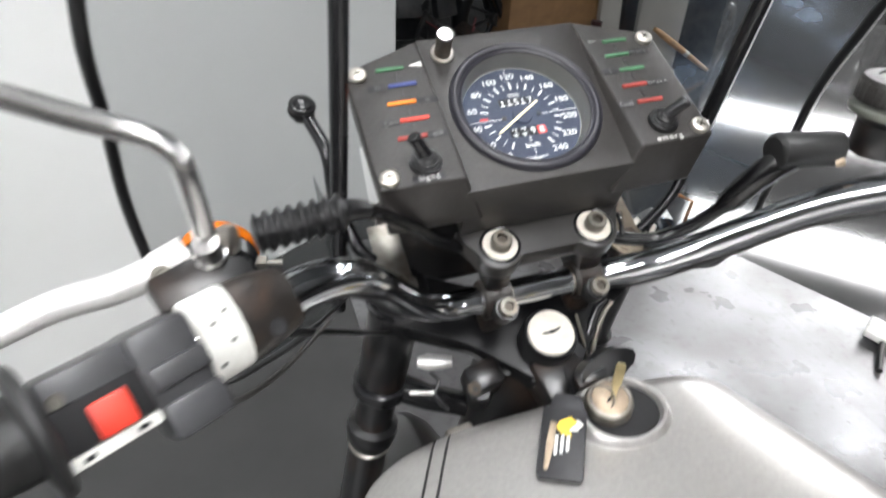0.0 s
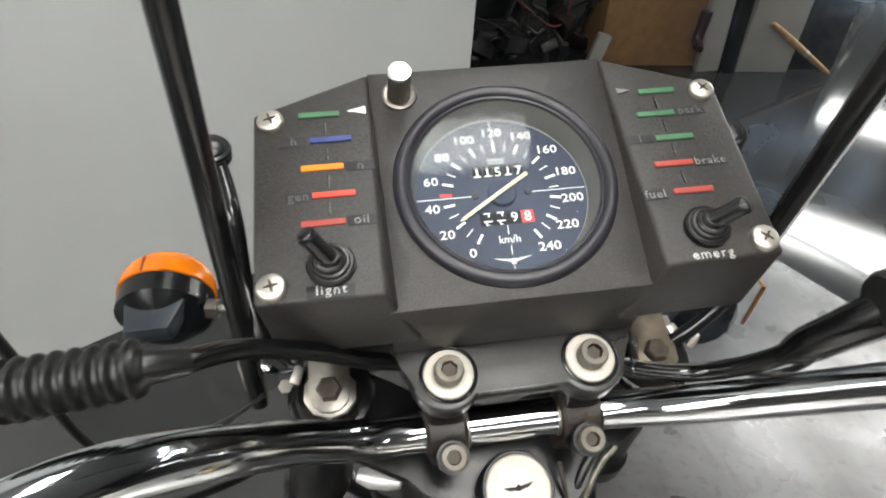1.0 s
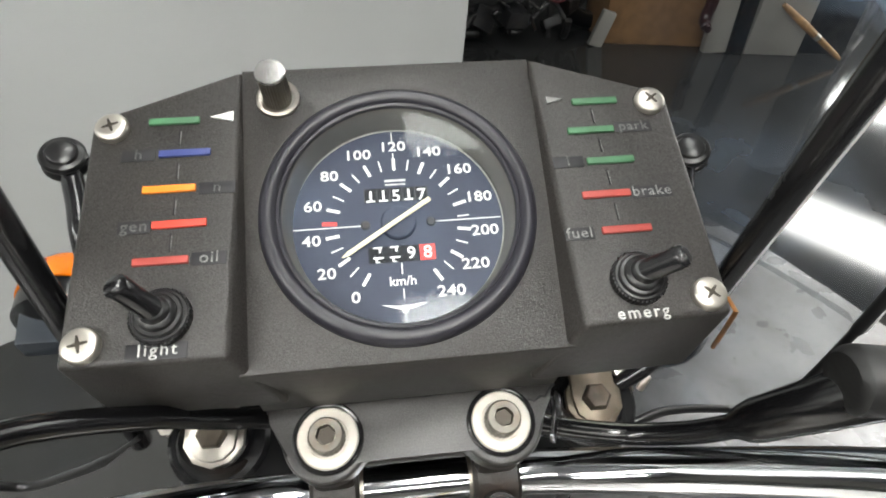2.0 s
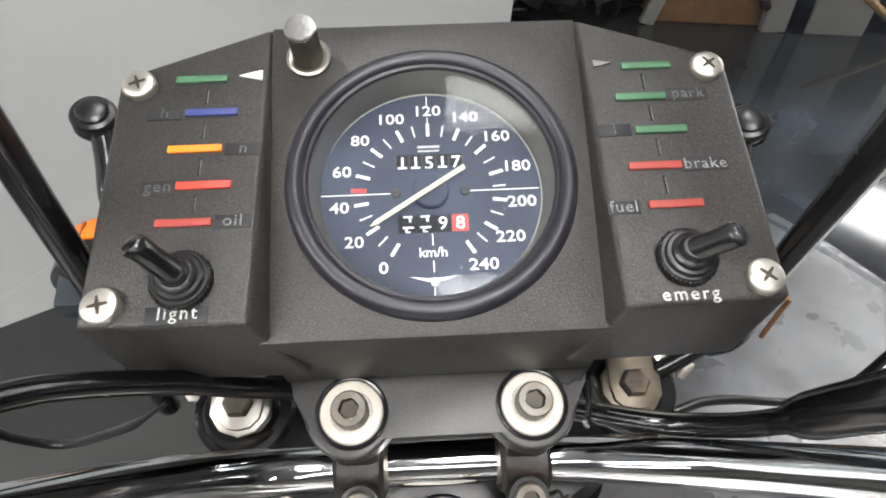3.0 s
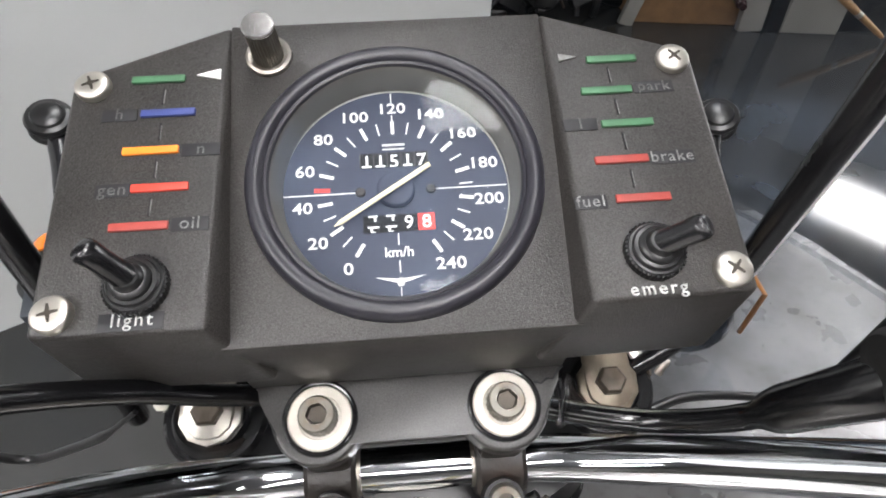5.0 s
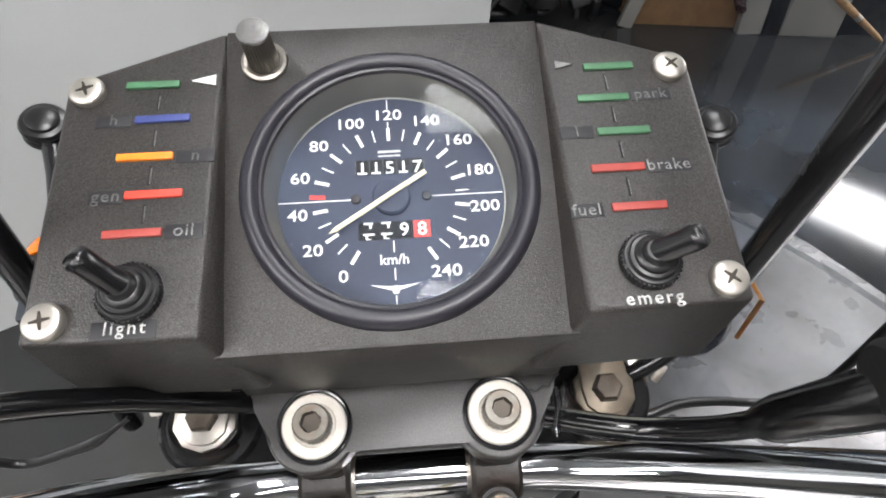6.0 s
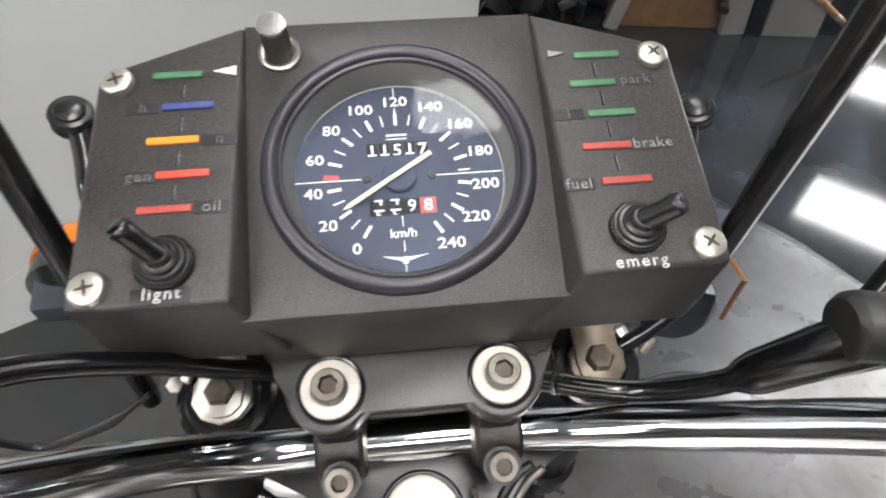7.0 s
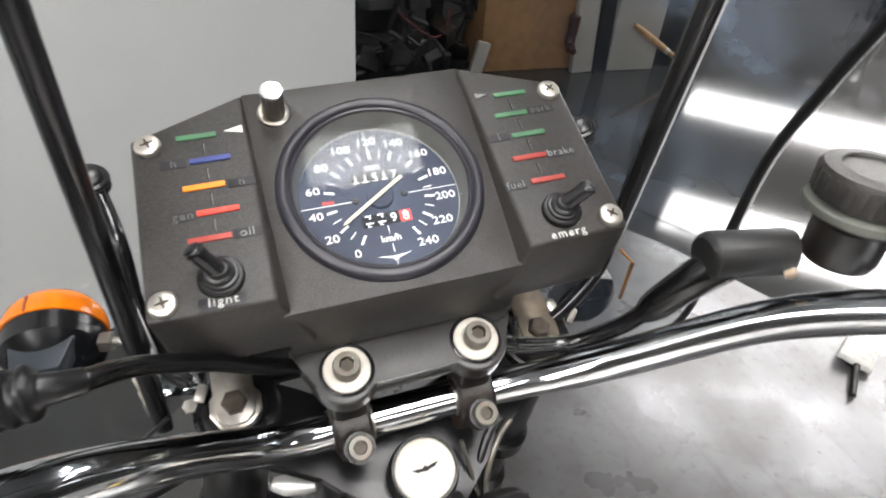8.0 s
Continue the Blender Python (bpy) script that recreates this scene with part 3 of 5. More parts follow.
part("odometer_window", box((27.5, 6.4, 0.3), FACE @ at(0, 13.6, 0.1), 0.1), COUNTER_BLACK, speedo)
def rolled(name, ch, size, x, y, low, high):
    """A counter digit cut off by the upper and lower edge of its window."""
    ob = lettering(name, ch, size, PAINT_WHITE, speedo, FACE @ at(x, y, 0.4), 0.04, 1.0, 0.1)
    bm = bmesh.new()
    bm.from_mesh(ob.data)
    for edge, way in ((low, -1), (high, 1)):
        bmesh.ops.bisect_plane(bm, geom=bm.verts[:] + bm.edges[:] + bm.faces[:], plane_co=V(0, edge - y, 0), plane_no=(0, way, 0), clear_outer=True)
    bm.to_mesh(ob.data)
    bm.free()
    return ob


for k, ch in enumerate("11517"):
    rolled("odometer_digit", ch, 7.9, -10.9 + 5.45 * k, 12.6, 10.5, 16.7)
    if ch == "1":
        mark(-12.9 + 5.45 * k, 10.9, -9.1 + 5.45 * k, 10.9, 0.8, PAINT_WHITE, 0.3)
for k in range(6):
    mark(-13.65 + 5.45 * k, 10.5, -13.65 + 5.45 * k, 16.7, 0.25, LETTER_DIM, 0.2)
part("trip_window", box((28.0, 7.2, 0.3), FACE @ at(0.6, -13.6, 0.1), 0.1), COUNTER_BLACK, speedo)
part("trip_drum", box((6.6, 7.0, 0.3), FACE @ at(11.2, -13.6, 0.2), 0.1), PAINT_RED, speedo, "red last drum")
for k in range(2):
    rolled("trip_digit", "4", 7.6, -9.4 + 6.9 * k, -10.2, -17.1, -10.1)
    rolled("trip_digit", "5", 7.6, -9.4 + 6.9 * k, -17.6, -17.1, -10.1)
    mark(-11.6 + 6.9 * k, -15.0, -7.2 + 6.9 * k, -15.0, 0.7, PAINT_WHITE, 0.3)
for k, ch in enumerate("98"):
    lettering("trip_digit", ch, 7.6, PAINT_WHITE, speedo, FACE @ at(4.4 + 6.9 * k, -13.8, 0.4), 0.04, 1.0, 0.08)
for s in (-1, 1):
    part("dial_screw", lathe([(0, 0), (2.0, 0), (2.0, 0.7), (1.6, 1.1), (0, 1.2)], 20, FACE @ at(s * 13.9, 0, 0.1)), BLACK_METAL, speedo)
part("needle_hub", lathe([(0, 0), (7.4, 0), (7.4, 2.2), (6.8, 2.8), (0, 2.9)], 40, FACE @ at(0, 0, 0.1)), DIAL, speedo)
NEEDLE = FACE @ at(0, 0, 4.0, 0, 0, 90 + 148.2 - STEP * 2.1)
part("needle", prism([(-16.5, -1.0), (25.5, -0.9), (28.5, 0), (25.5, 0.9), (-16.5, 1.0)], 0, 0.9, 0.2, NEEDLE), PAINT_CREAM, speedo, "cream pointer needle")
glass = part("gauge_glass", lathe([(0, 1.3), (20, 1.3), (40, 1.3), (47.0, 1.3)], 64, DIALM), GLASS, speedo, "clear gauge glass")
glass.visible_shadow = False

# ---- bracket, risers and handlebar ----
def lobed(sx=38, sy=-79, r=18.5):
    pts = [(-66, -60), (-60, -70)]
    for k in range(9):
        a = radians(200 + k * 15)
        pts.append((-sx + r * math.cos(a), sy + r * math.sin(a)))
    pts += [(-22, -88), (22, -88)]
    for k in range(9):
        a = radians(220 + k * 15)
        pts.append((sx + r * math.cos(a), sy + r * math.sin(a)))
    pts += [(60, -70), (66, -60)]
    return pts


bracket = bike("instrument_bracket", prism(lobed(), -82, -65, 2.6, None, 3), BRACKET, "satin black metal instrument bracket")
for s in (-1, 1):
    part("washer_seat", lathe([(13.2, 0.2), (13.4, 1.6), (14.2, 1.9), (15.0, 1.4), (15.4, -0.5)], 48, at(s * 37.5 + 0.5, -78.8, -65)), BLACK_GLOSS, bracket)
    part("washer", lathe([(13.0, -0.8), (13.0, 1.0), (12.4, 1.8), (8.8, 2.0), (8.4, 1.4), (0, 1.4)], 48, at(s * 37.5 + 0.5, -78.8, -65)), WASHER, bracket, "pale round washer")
    sock = lathe([(7.3, 0), (7.3, 8.8), (6.7, 9.6), (4.1, 9.6)], 36, at(s * 37.5 + 0.5, -78.8, -64))
    for k in range(24):
        part("bolt_knurl", box((0.7, 0.9, 7.4), at(s * 37.5 + 0.5 + 7.25 * math.cos(k * math.pi / 12), -78.8 + 7.25 * math.sin(k * math.pi / 12), -59.8, 0, 0, k * 15)), STEEL, bracket)
    part("socket_bolt", sock, STEEL, bracket, "plated socket-head bolt")
    part("bolt_socket", lathe([(4.5, 9.55), (3.9, 6.4), (0, 6.2)], 6, at(s * 37.5 + 0.5, -78.8, -64, 0, 0, 12)), SLOT, bracket)

crack = [(48.6, -71.2), (52.0, -70.6), (54.2, -71.6), (57.0, -69.6), (59.6, -69.9), (62.2, -66.4), (64.5, -64.6)]
part("crack", tube([(x, y, -64.95) for x, y in crack], [0.25, 0.5, 0.4, 0.6, 0.5, 0.7, 0.5], 6), COUNTER_BLACK, bracket, "dark crack in the casting")
tab = [(-6, -9), (-4.6, 5), (-1.5, 10.5), (2.5, 11), (4.6, 5), (4.2, -4), (1.5, -9.5), (-3, -11.5)]
part("clear_tab", prism(tab, -1.3, 1.3, 0.7, at(64.5, -79, -71, 10, 62, -8)), CLEAR_TAB, bracket, "clear plastic tab at the bracket end")
part("tab_core", tube([(62.6, -70, -67), (63.6, -78, -71), (62.4, -87, -76)], 1.3, 8), BLACK_GLOSS, bracket)

BAR_L = [(0, -95.5, -115), (-50, -95.5, -115), (-75, -96.5, -111), (-96, -98.5, -97), (-119, -104, -60), (-138, -115, -11), (-165, -125.5, 29), (-200, -144, 43), (-219, -155, 51), (-285, -182, 60), (-340, -206, 70), (-400, -232, 80)]
BAR_R = [(0, -95.5, -115), (50, -95.5, -115), (80, -99, -109), (118, -105, -90), (154, -114, -51), (190, -124, -12), (225, -146, 23), (259, -171, 55), (320, -200, 68), (400, -235, 80)]
bar_line = spline(BAR_L[:0:-1] + BAR_R, 10)
for _ in range(36):  # even out the bends
    bar_line = [bar_line[0], *((a + 2 * b + c) / 4 for a, b, c in zip(bar_line, bar_line[1:], bar_line[2:])), bar_line[-1]]
handlebar = bike("handlebar", tube(bar_line, 11, 28), CHROME, "bent chrome handlebar tube")
for s in (-1, 1):
    part("bar_knurl", tube([(s * 25.2, -95.5, -115), (s * 27, -95.5, -115)], 11.35, 28), STRAP, handlebar)
    part("bar_knurl", tube([(s * 50, -95.5, -115), (s * 51.8, -95.6, -114.8)], 11.35, 28), STRAP, handlebar)
    riser = bike("bar_clamp", merge(tube([(s * 27, -95.5, -115), (s * 29, -95.5, -115), (s * 48, -95.5, -115), (s * 50, -95.5, -115)], [14.5, 16, 16, 14.5], 32),
                                    box((20, 26, 60), at(s * 38, -97, -140, 0, 0, 0), 4)), DARK_CAST, "satin black handlebar clamp")
    part("clamp_cap", box((20, 22, 24), at(s * 38, -84, -92, -15, 0, 0), 4), BLACK_METAL, riser)
    part("clamp_boss", tube([(s * 37.5, -111, -112), (s * 37.5, -114.4, -97)], 9, 24), BLACK_METAL, riser)
    m = Matrix.Translation(V(s * 37.5, -113.5, -99)) @ frame_to((0, -0.25, 1))
    part("clamp_bolt", lathe([(7.0, 0), (7.0, 7.5), (6.4, 8.2), (3.9, 8.2)], 32, m), STEEL, riser, "plated socket-head bolt")
    part("bolt_socket", lathe([(4.4, 8.15), (3.8, 5.2), (0, 5.0)], 6, m), SLOT, riser)

# ---- top yoke and forks ----
yoke_outline = [(-128, -60), (-122, -84), (-104, -92), (-60, -112), (-30, -140), (-22, -160), (22, -160), (30, -140), (60, -112), (104, -92), (122, -84), (128, -60),
                (118, -38), (96, -36), (50, -70), (0, -84), (-50, -70), (-96, -36), (-118, -38)]
yoke = bike("top_yoke", prism(yoke_outline, -168, -146, 4), YOKE_BLACK, "black enamelled top yoke")
part("stem_boss", lathe([(23, -168), (22, -132), (21.2, -127), (20.2, -125.2), (19.3, -125.2), (19, -127), (0, -127)], 48, at(-1, -131, 0)), YOKE_BLACK, yoke)
part("stem_cap", lathe([(18.6, -127.5), (18.6, -124.2), (17.6, -123.2), (12, -122.6), (0, -122.4)], 48, at(-1, -131, 0)), WASHER, yoke, "cream round stem cap with dark emblem")
for s in (-1, 1):
    wing = [(0, -1.9), (s * 2.6, -1.2), (s * 5.5, -0.9), (s * 9.0, 1.5), (s * 4.5, 1.2), (s * 1.6, 0.8), (0, 2.0)]
    part("cap_emblem", prism(wing if s > 0 else wing[::-1], 0, 0.4, 0, at(-1, -131, -122.7, 0, 0, 6)), COUNTER_BLACK, yoke)
part("yoke_nose", prism([(-21, -146), (20, -146), (19, -180), (-15, -182)], -172, -140, 3), BLACK_METAL, yoke)
part("nose_slit", box((1.4, 26, 1.6), at(3, -168, -139.9, 0, 0, -4), 0.3), COUNTER_BLACK, yoke)
for s in (-1, 1):
    top = Vector((s * 104, -60, -146))
    FORK = Vector((-45, -76, -206)).normalized()
    fork = bike("fork_leg", tube([top + FORK * d for d in (-2, 0, 104, 107)], [21, 22, 22, 20], 36), BLACK_METAL, "black fork leg")
    part("fork_collar", tube([top + FORK * d for d in (100, 102, 114, 117)], [23, 26, 26, 23], 36), BLACK_GLOSS, fork)
    part("fork_gaiter", tube([top + FORK * d for d in (112, 170)], 18.5, 32), BLACK_METAL, fork)
    part("clamp_arm", tube([top + FORK * 106, top + FORK * 110 + Vector((-s * 40, -22, -6)), top + FORK * 112 + Vector((-s * 84, -40, -10))], [14, 12, 11], 18), BLACK_GLOSS, fork)
    part("dust_seal", tube([top + FORK * d for d in (160, 164, 172, 186, 194)], [19, 24, 25, 23, 19], 32), BLACK_RUBBER, fork)
    part("seal_ring", tube([top + FORK * d for d in (193, 194, 197, 198)], [19, 21, 21, 19], 32), BRIGHT_STEEL, fork, "thin bright seal ring")
    part("fork_slider", tube([top + FORK * d for d in (198, 520)], 19.5, 32), BLACK_METAL, fork)
    part("fork_cap", lathe([(0, -152), (27, -152), (27.5, -146), (25, -143), (19, -142.5), (17, -139), (0, -138.5)], 40, at(s * 104, -60, 0)), BLACK_GLOSS, fork, "black fork cap")
    part("cap_hex", lathe([(16.5, -139), (16.5, -135.5), (15.5, -135), (0, -135)], 10, at(s * 104, -60, 0, 0, 0, 15)), STRAP if s < 0 else TAN_STRAP, fork)
    stay = [(-12.5, 0), (-11, -8), (-6, -12.5), (0, -13.6), (6, -12.5), (11, -8), (12.5, 0), (12.5, 60), (-12.5, 60)]
    part("bracket_strap", prism(stay, -135.2, -132.2, 0.6, at(s * 104, -60, 0)), STRAP if s < 0 else TAN_STRAP, fork, "plated steel strap" if s < 0 else "tarnished tan steel strap")
    part("strap_bolt", lathe([(7.8, -132.4), (7.8, -127.5), (6.4, -126.2), (0, -125.8)], 6, at(s * 104, -60, 0)), RUSTY, fork, "tarnished hexagon bolt")
STEM = Vector((-54, -76, -204)).normalized()
part("steering_head", tube([Vector((-1, -118, -172)) + STEM * d for d in (0, 4, 200)], [30, 34, 34], 32), BLACK_METAL, yoke)
part("frame_gusset", box((66, 60, 110), at(2, -112, -300, -14, 12, 6), 14), BLACK_METAL, yoke)
part("under_cover", prism([(-104, -30), (104, -30), (96, 58), (-96, 58)], -206, -192, 4), BLACK_METAL, yoke)
part("cable_guide", tube(spline([(-10, -150, -172), (-4, -166, -190), (14, -176, -205), (40, -174, -214)], 8), 2.2, 10), BRIGHT_STEEL, yoke)

# ---- windscreen ----
ROD_L = [(-107.5, 71.7, 360), (-128.2, 13.1, 116.3), (-151.8, -53.4, -162)]
ROD_R = [(95, -10, 350), (131.9, -15.9, 115.8), (165, -21, -95)]
def rod_at(rod, z):
    a, b = Vector(rod[0]), Vector(rod[-1])
    return a + (b - a) * ((z - a.z) / (b.z - a.z))


LOBES = {-1: [(132, -56, -122), (144, -55.5, -140), (183, -58, -190), (219.5, -58.7, -225), (255, -59.7, -250), (272, -58, -238), (279, -54, -205), (277, -36, -130)],
         1: [(119, -75, -155), (136.5, -70.7, -170), (166.6, -61.6, -195), (206, -57, -225), (244, -56, -250), (264, -57, -243), (272, -53, -205), (270, -36, -130)]}
TRIM = [(277, -36, -130), (276, -12, -40), (263, -15, 40), (249, -18, 120), (214, 4, 220), (160, 10, 300), (90, 20, 350)]
trim_line = spline(TRIM, 8)
def side_x(x, s):
    """The sheet sits a little to one side of the middle."""
    return x - 7 if s > 0 else x


def screen_sheet():
    bm = bmesh.new()
    rows = []
    n = 41
    for q in trim_line:
        row = []
        for k in range(n):
            u = 2 * k / (n - 1) - 1
            x = side_x(q.x, u) * u
            edge = abs(u)
            y = q.y * edge ** 2 + (1 - edge ** 2.2) * 95 + 4
            row.append(bm.verts.new(V(x, y, q.z)))
        rows.append(row)
    for a, b in zip(rows, rows[1:]):
        for k in range(n - 1):
            bm.faces.new((a[k], a[k + 1], b[k + 1], b[k]))
    # behind the instruments the sheet goes on down
    for s in (-1, 1):
        skirt = []
        for j in range(4):
            row = []
            for k in range(6):
                x = 104 + 46 * k / 5
                u = x / trim_line[0].x
                row.append(bm.verts.new(V(s * x, trim_line[0].y * u ** 2 + (1 - u ** 2.2) * 95 + 4 - 26 * j, trim_line[0].z - 0.2 - 20 * j)))
            skirt.append(row)
        for a, b in zip(skirt, skirt[1:]):
            for k in range(5):
                bm.faces.new((a[k], a[k + 1], b[k + 1], b[k]))
    # beside the instruments the sheet runs on down to the lobes
    q = trim_line[0]
    for s in (-1, 1):
        lobe = spline(LOBES[s], 8)
        lower = []
        for j in range(7):
            row = []
            for k in range(17):
                v = k / 16
                x = 150 + (side_x(q.x, s) - 150) * v
                u = x / q.x
                above = Vector((x, q.y * u ** 2 + (1 - u ** 2.2) * 95 + 4, q.z - 0.2))
                p = above.lerp(lobe[round(v * (len(lobe) - 1))], j / 6)
                row.append(bm.verts.new(V(s * p.x, p.y, p.z)))
            lower.append(row)
        for a, b in zip(lower, lower[1:]):
            for k in range(16):
                bm.faces.new((a[k], a[k + 1], b[k + 1], b[k]))
    return bm


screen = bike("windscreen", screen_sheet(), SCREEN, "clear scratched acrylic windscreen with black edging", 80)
screen.visible_shadow = False
for s in (-1, 1):
    part("edge_trim", tube([(s * side_x(q.x, s), q.y, q.z) for q in trim_line], 3.8, 12), BLACK_RUBBER, screen, "black rubber edging")
    part("lobe_trim", tube(spline([(s * x, y, z) for x, y, z in LOBES[s][1 if s < 0 else 0:]], 8), [1.4] * 6 + [1.9, 2.4] + [3.0] * (41 if s < 0 else 49), 12), BLACK_RUBBER, screen, "black rubber edging")
# highlight on the right edging, modelled as a pale line
part("edge_highlight", tube([(q.x - 7 + 4.3, q.y - 1.5, q.z) for q in trim_line], 1.25, 8), EDGE, screen, "thin bright highlight line")
for rod in (ROD_L, ROD_R):
    part("screen_stay", tube([rod[0], rod[1], rod[2]], 5.9, 16), BLACK_GLOSS, screen, "black screen stay")
# the lower end of the right-hand stay turns in below the instruments
part("stay_foot", tube(spline([rod_at(ROD_R, -70), rod_at(ROD_R, -92), (157, -33, -112), (136, -46, -132), (112, -55, -148), (98, -62, -158)], 6), 5.0, 14), BLACK_GLOSS, screen, "black screen stay")
for x, y, z, turn in ((124, -60, -150, 30), (140, -51, -148, 40)):
    part("edge_clip", box((4.5, 11, 3), at(x, y, z, 30, 0, -turn), 1), STRAP, screen, "pale clip on the screen edge")
# shine on the round stay, laid on as a pale line
part("stay_highlight", tube([Vector(q) + Vector((3.9, -4.2, 0)) for q in ROD_R], 1.0, 8), EDGE, screen, "thin bright highlight line")
ARM = [(151.5, 54, -44), (146.5, 36, -46), (143, 20, -47), (142, 10, -54), (142.5, 2, -64), (142.5, -8, -74), (139, -24, -80), (133, -44, -88), (124, -52, -98)]
for s, x, y, z in ((-1, -152, 56, -38), (1, 153.5, 45, -48)):
    m = at(x, y, z, 0, -12 * s, 0)
    part("grommet", lathe([(0, 4.6), (4.6, 4.4), (6.6, 3.4), (7.2, 2.2), (9.2, 1.6), (10.2, 0.2), (9.8, -1.4), (8.2, -2.2), (7.6, -3.0), (7.8, -3.8), (9.6, -4.4), (10.4, -6.0), (9.8, -7.8), (8.0, -8.6),
                           (6.4, -9.2), (6.0, -13), (0, -13)], 32, m), BLACK_RUBBER, screen, "ribbed black rubber grommet")
    part("grommet_arm", tube(spline([(s * px + (x - s * 152), py + y - 56, pz + z + 38) for px, py, pz in (ARM if s < 0 else ARM[:6])], 6), 5.0, 14), BLACK_GLOSS, screen)

# ---- left controls ----
def bar_point(x):
    """The bar's middle and its outward direction at a place across the bike (mm)."""
    best = min(range(1, len(bar_line) - 1), key=lambda i: abs(bar_line[i].x - x))
    d = (bar_line[best + 1] - bar_line[best - 1]).normalized()
    p = bar_line[best] + d * ((x - bar_line[best].x) / d.x)
    return p, d if (d.x > 0) == (x > 0) else -d


# switch axes: w along the bar to the grip, v towards the eye (up and back), u across
def grip_frame():
    p, d = bar_point(-211)
    face = Vector((0.1, -0.55, 0.83))
    face = (face - d * face.dot(d)).normalized()
    side = d.cross(face).normalized()
    m = Matrix((side, face, d)).transposed().to_4x4()
    return Matrix.Translation(p / 1000) @ m


SW = grip_frame()
FLAT = Matrix.Diagonal((1, 0.6, 1, 1))   # the clamp is flatter towards the rider
controls = bike("left_switchgear", lathe([(10, -29), (14.5, -28.6), (15.6, -27), (18.6, -12), (19.3, -3), (19.3, 1), (11, 1)], 40, SW @ FLAT), DARK_CAST, "black left handlebar switch cluster")
part("collar_screw", lathe([(0, 0), (4, 0), (4, 2), (2, 2), (0, 1)], 16, SW @ at(-9, 9.6, -13, -70, 0, 0)), COUNTER_BLACK, controls)
part("white_band", lathe([(18.6, 0.4), (19.6, 0.8), (19.9, 2), (19.9, 18.5), (19.4, 20), (11, 20)], 48, SW @ FLAT), TAPE_WHITE, controls, "white painted clamp band")
for u, v, w in ((9, 10.9, 6), (6, 11.6, 13), (-4, 11.9, 8), (-12, 10.2, 16)):
    part("band_mark", box((1.4, 0.8, 2.2), SW @ at(u, v, w, 0, 0, 0), 0.2), COUNTER_BLACK, controls)
part("switch_body", box((34, 31, 26), SW @ at(1, 2, 35), 3.5), SWITCH_GREY, controls)
part("switch_ridge", box((10, 5, 24), SW @ at(-2, 18, 34), 2), SWITCH_GREY, controls)
part("lower_block", box((16, 22, 25), SW @ at(-20, 8, 34), 2.5), SWITCH_GREY, controls, "square switch block")
part("switch_tail", box((31, 26, 36), SW @ at(2, 1, 62), 3), SWITCH_GREY, controls)
part("switch_face", box((17, 3, 38), SW @ at(-3, 14.5, 64), 0.8), COUNTER_BLACK, controls)
part("rocker", box((14, 5, 14), SW @ at(-5, 16, 61, 8, 0, 0), 1.2), SWITCH_RED, controls, "red rocker switch")
part("slide_plate", box((5, 4, 34), SW @ at(-15.5, 13, 64), 0.8), TAPE_WHITE, controls, "pale slotted switch plate")
for w in (54, 74):
    part("plate_slot", box((1.8, 1, 4), SW @ at(-15.5, 15, w), 0.2), COUNTER_BLACK, controls)
part("end_screw", lathe([(0, 0), (3, 0), (3, 1.2), (2.2, 2), (0, 2.2)], 20, SW @ at(8, 13.6, 75, -90, 0, 0)), STEEL, controls)
part("grip_flange", lathe([(12, 80), (25, 80.5), (27, 81.6), (27.4, 83.4), (26.4, 85.4), (17, 87), (16.4, 92)], 44, SW), MATT_RUBBER, controls)
grip = []
for k in range(40):
    grip.append((16.2 + 0.4 * math.sin(k * 1.57), 90 + k * 2.6))
part("grip", lathe(grip + [(0, 196)], 36, SW), MATT_RUBBER, controls, "ribbed black rubber grip")
part("switch_wire", tube(spline([(-232, -176, 40), (-222, -176, 20), (-205, -165, 5), (-188, -150, -5), (-168, -136, 0)], 8), 1.5, 10), BLACK_PLASTIC, controls)
clutch = bike("clutch_lever", tube(spline([(-228, -108, 47), (-244, -114.5, 46), (-261.5, -119.5, 46), (-285, -122.5, 46), (-307, -129.7, 46), (-360, -150, 47), (-420, -178, 50)], 8), [8.6] * 8 + [7.7 - 0.4 * k / 10 for k in range(41)], 18), ALLOY, "bare alloy clutch lever")
part("lever_perch", prism([(-24, -10), (14, -13), (20, -5), (18, 7), (-6, 13), (-28, 7)], -8, 8, 3, Matrix.Translation(V(-219, -126, 45)) @ pose(0, 0, 0, 12, 12, 12)), BLACK_METAL, clutch)
part("pivot_screw", lathe([(0, 0), (5.5, 0), (5.5, 2), (3, 2.4), (2.6, 1.2), (0, 1.2)], 24, Matrix.Translation(V(-238, -124, 55)) @ pose(0, 0, 0, 12, 12, 0)), STEEL, clutch)
part("cable_adjuster", tube([(-209, -108, 41), (-209, -107, 43), (-208.5, -103, 53), (-208.5, -102, 54)], [4.2, 5.0, 5.0, 4.2], 12), STRAP, clutch)
mirror = bike("mirror_stem", tube(spline([(-217, -116, 52), (-217, -110, 70), (-217.2, -100.7, 93.7), (-219, -95.5, 101.5), (-224.5, -91.5, 107), (-236, -88, 113), (-248, -86.8, 120), (-264, -85.5, 131), (-300, -84, 157), (-360, -84, 200)], 8), 5.3, 18), SATIN, "chrome mirror stem")
part("stem_nut", lathe([(7.8, 0), (7.8, 9), (6.6, 10.5), (6.2, 20), (0, 20)], 12, at(-217, -117, 46)), SATIN, mirror)

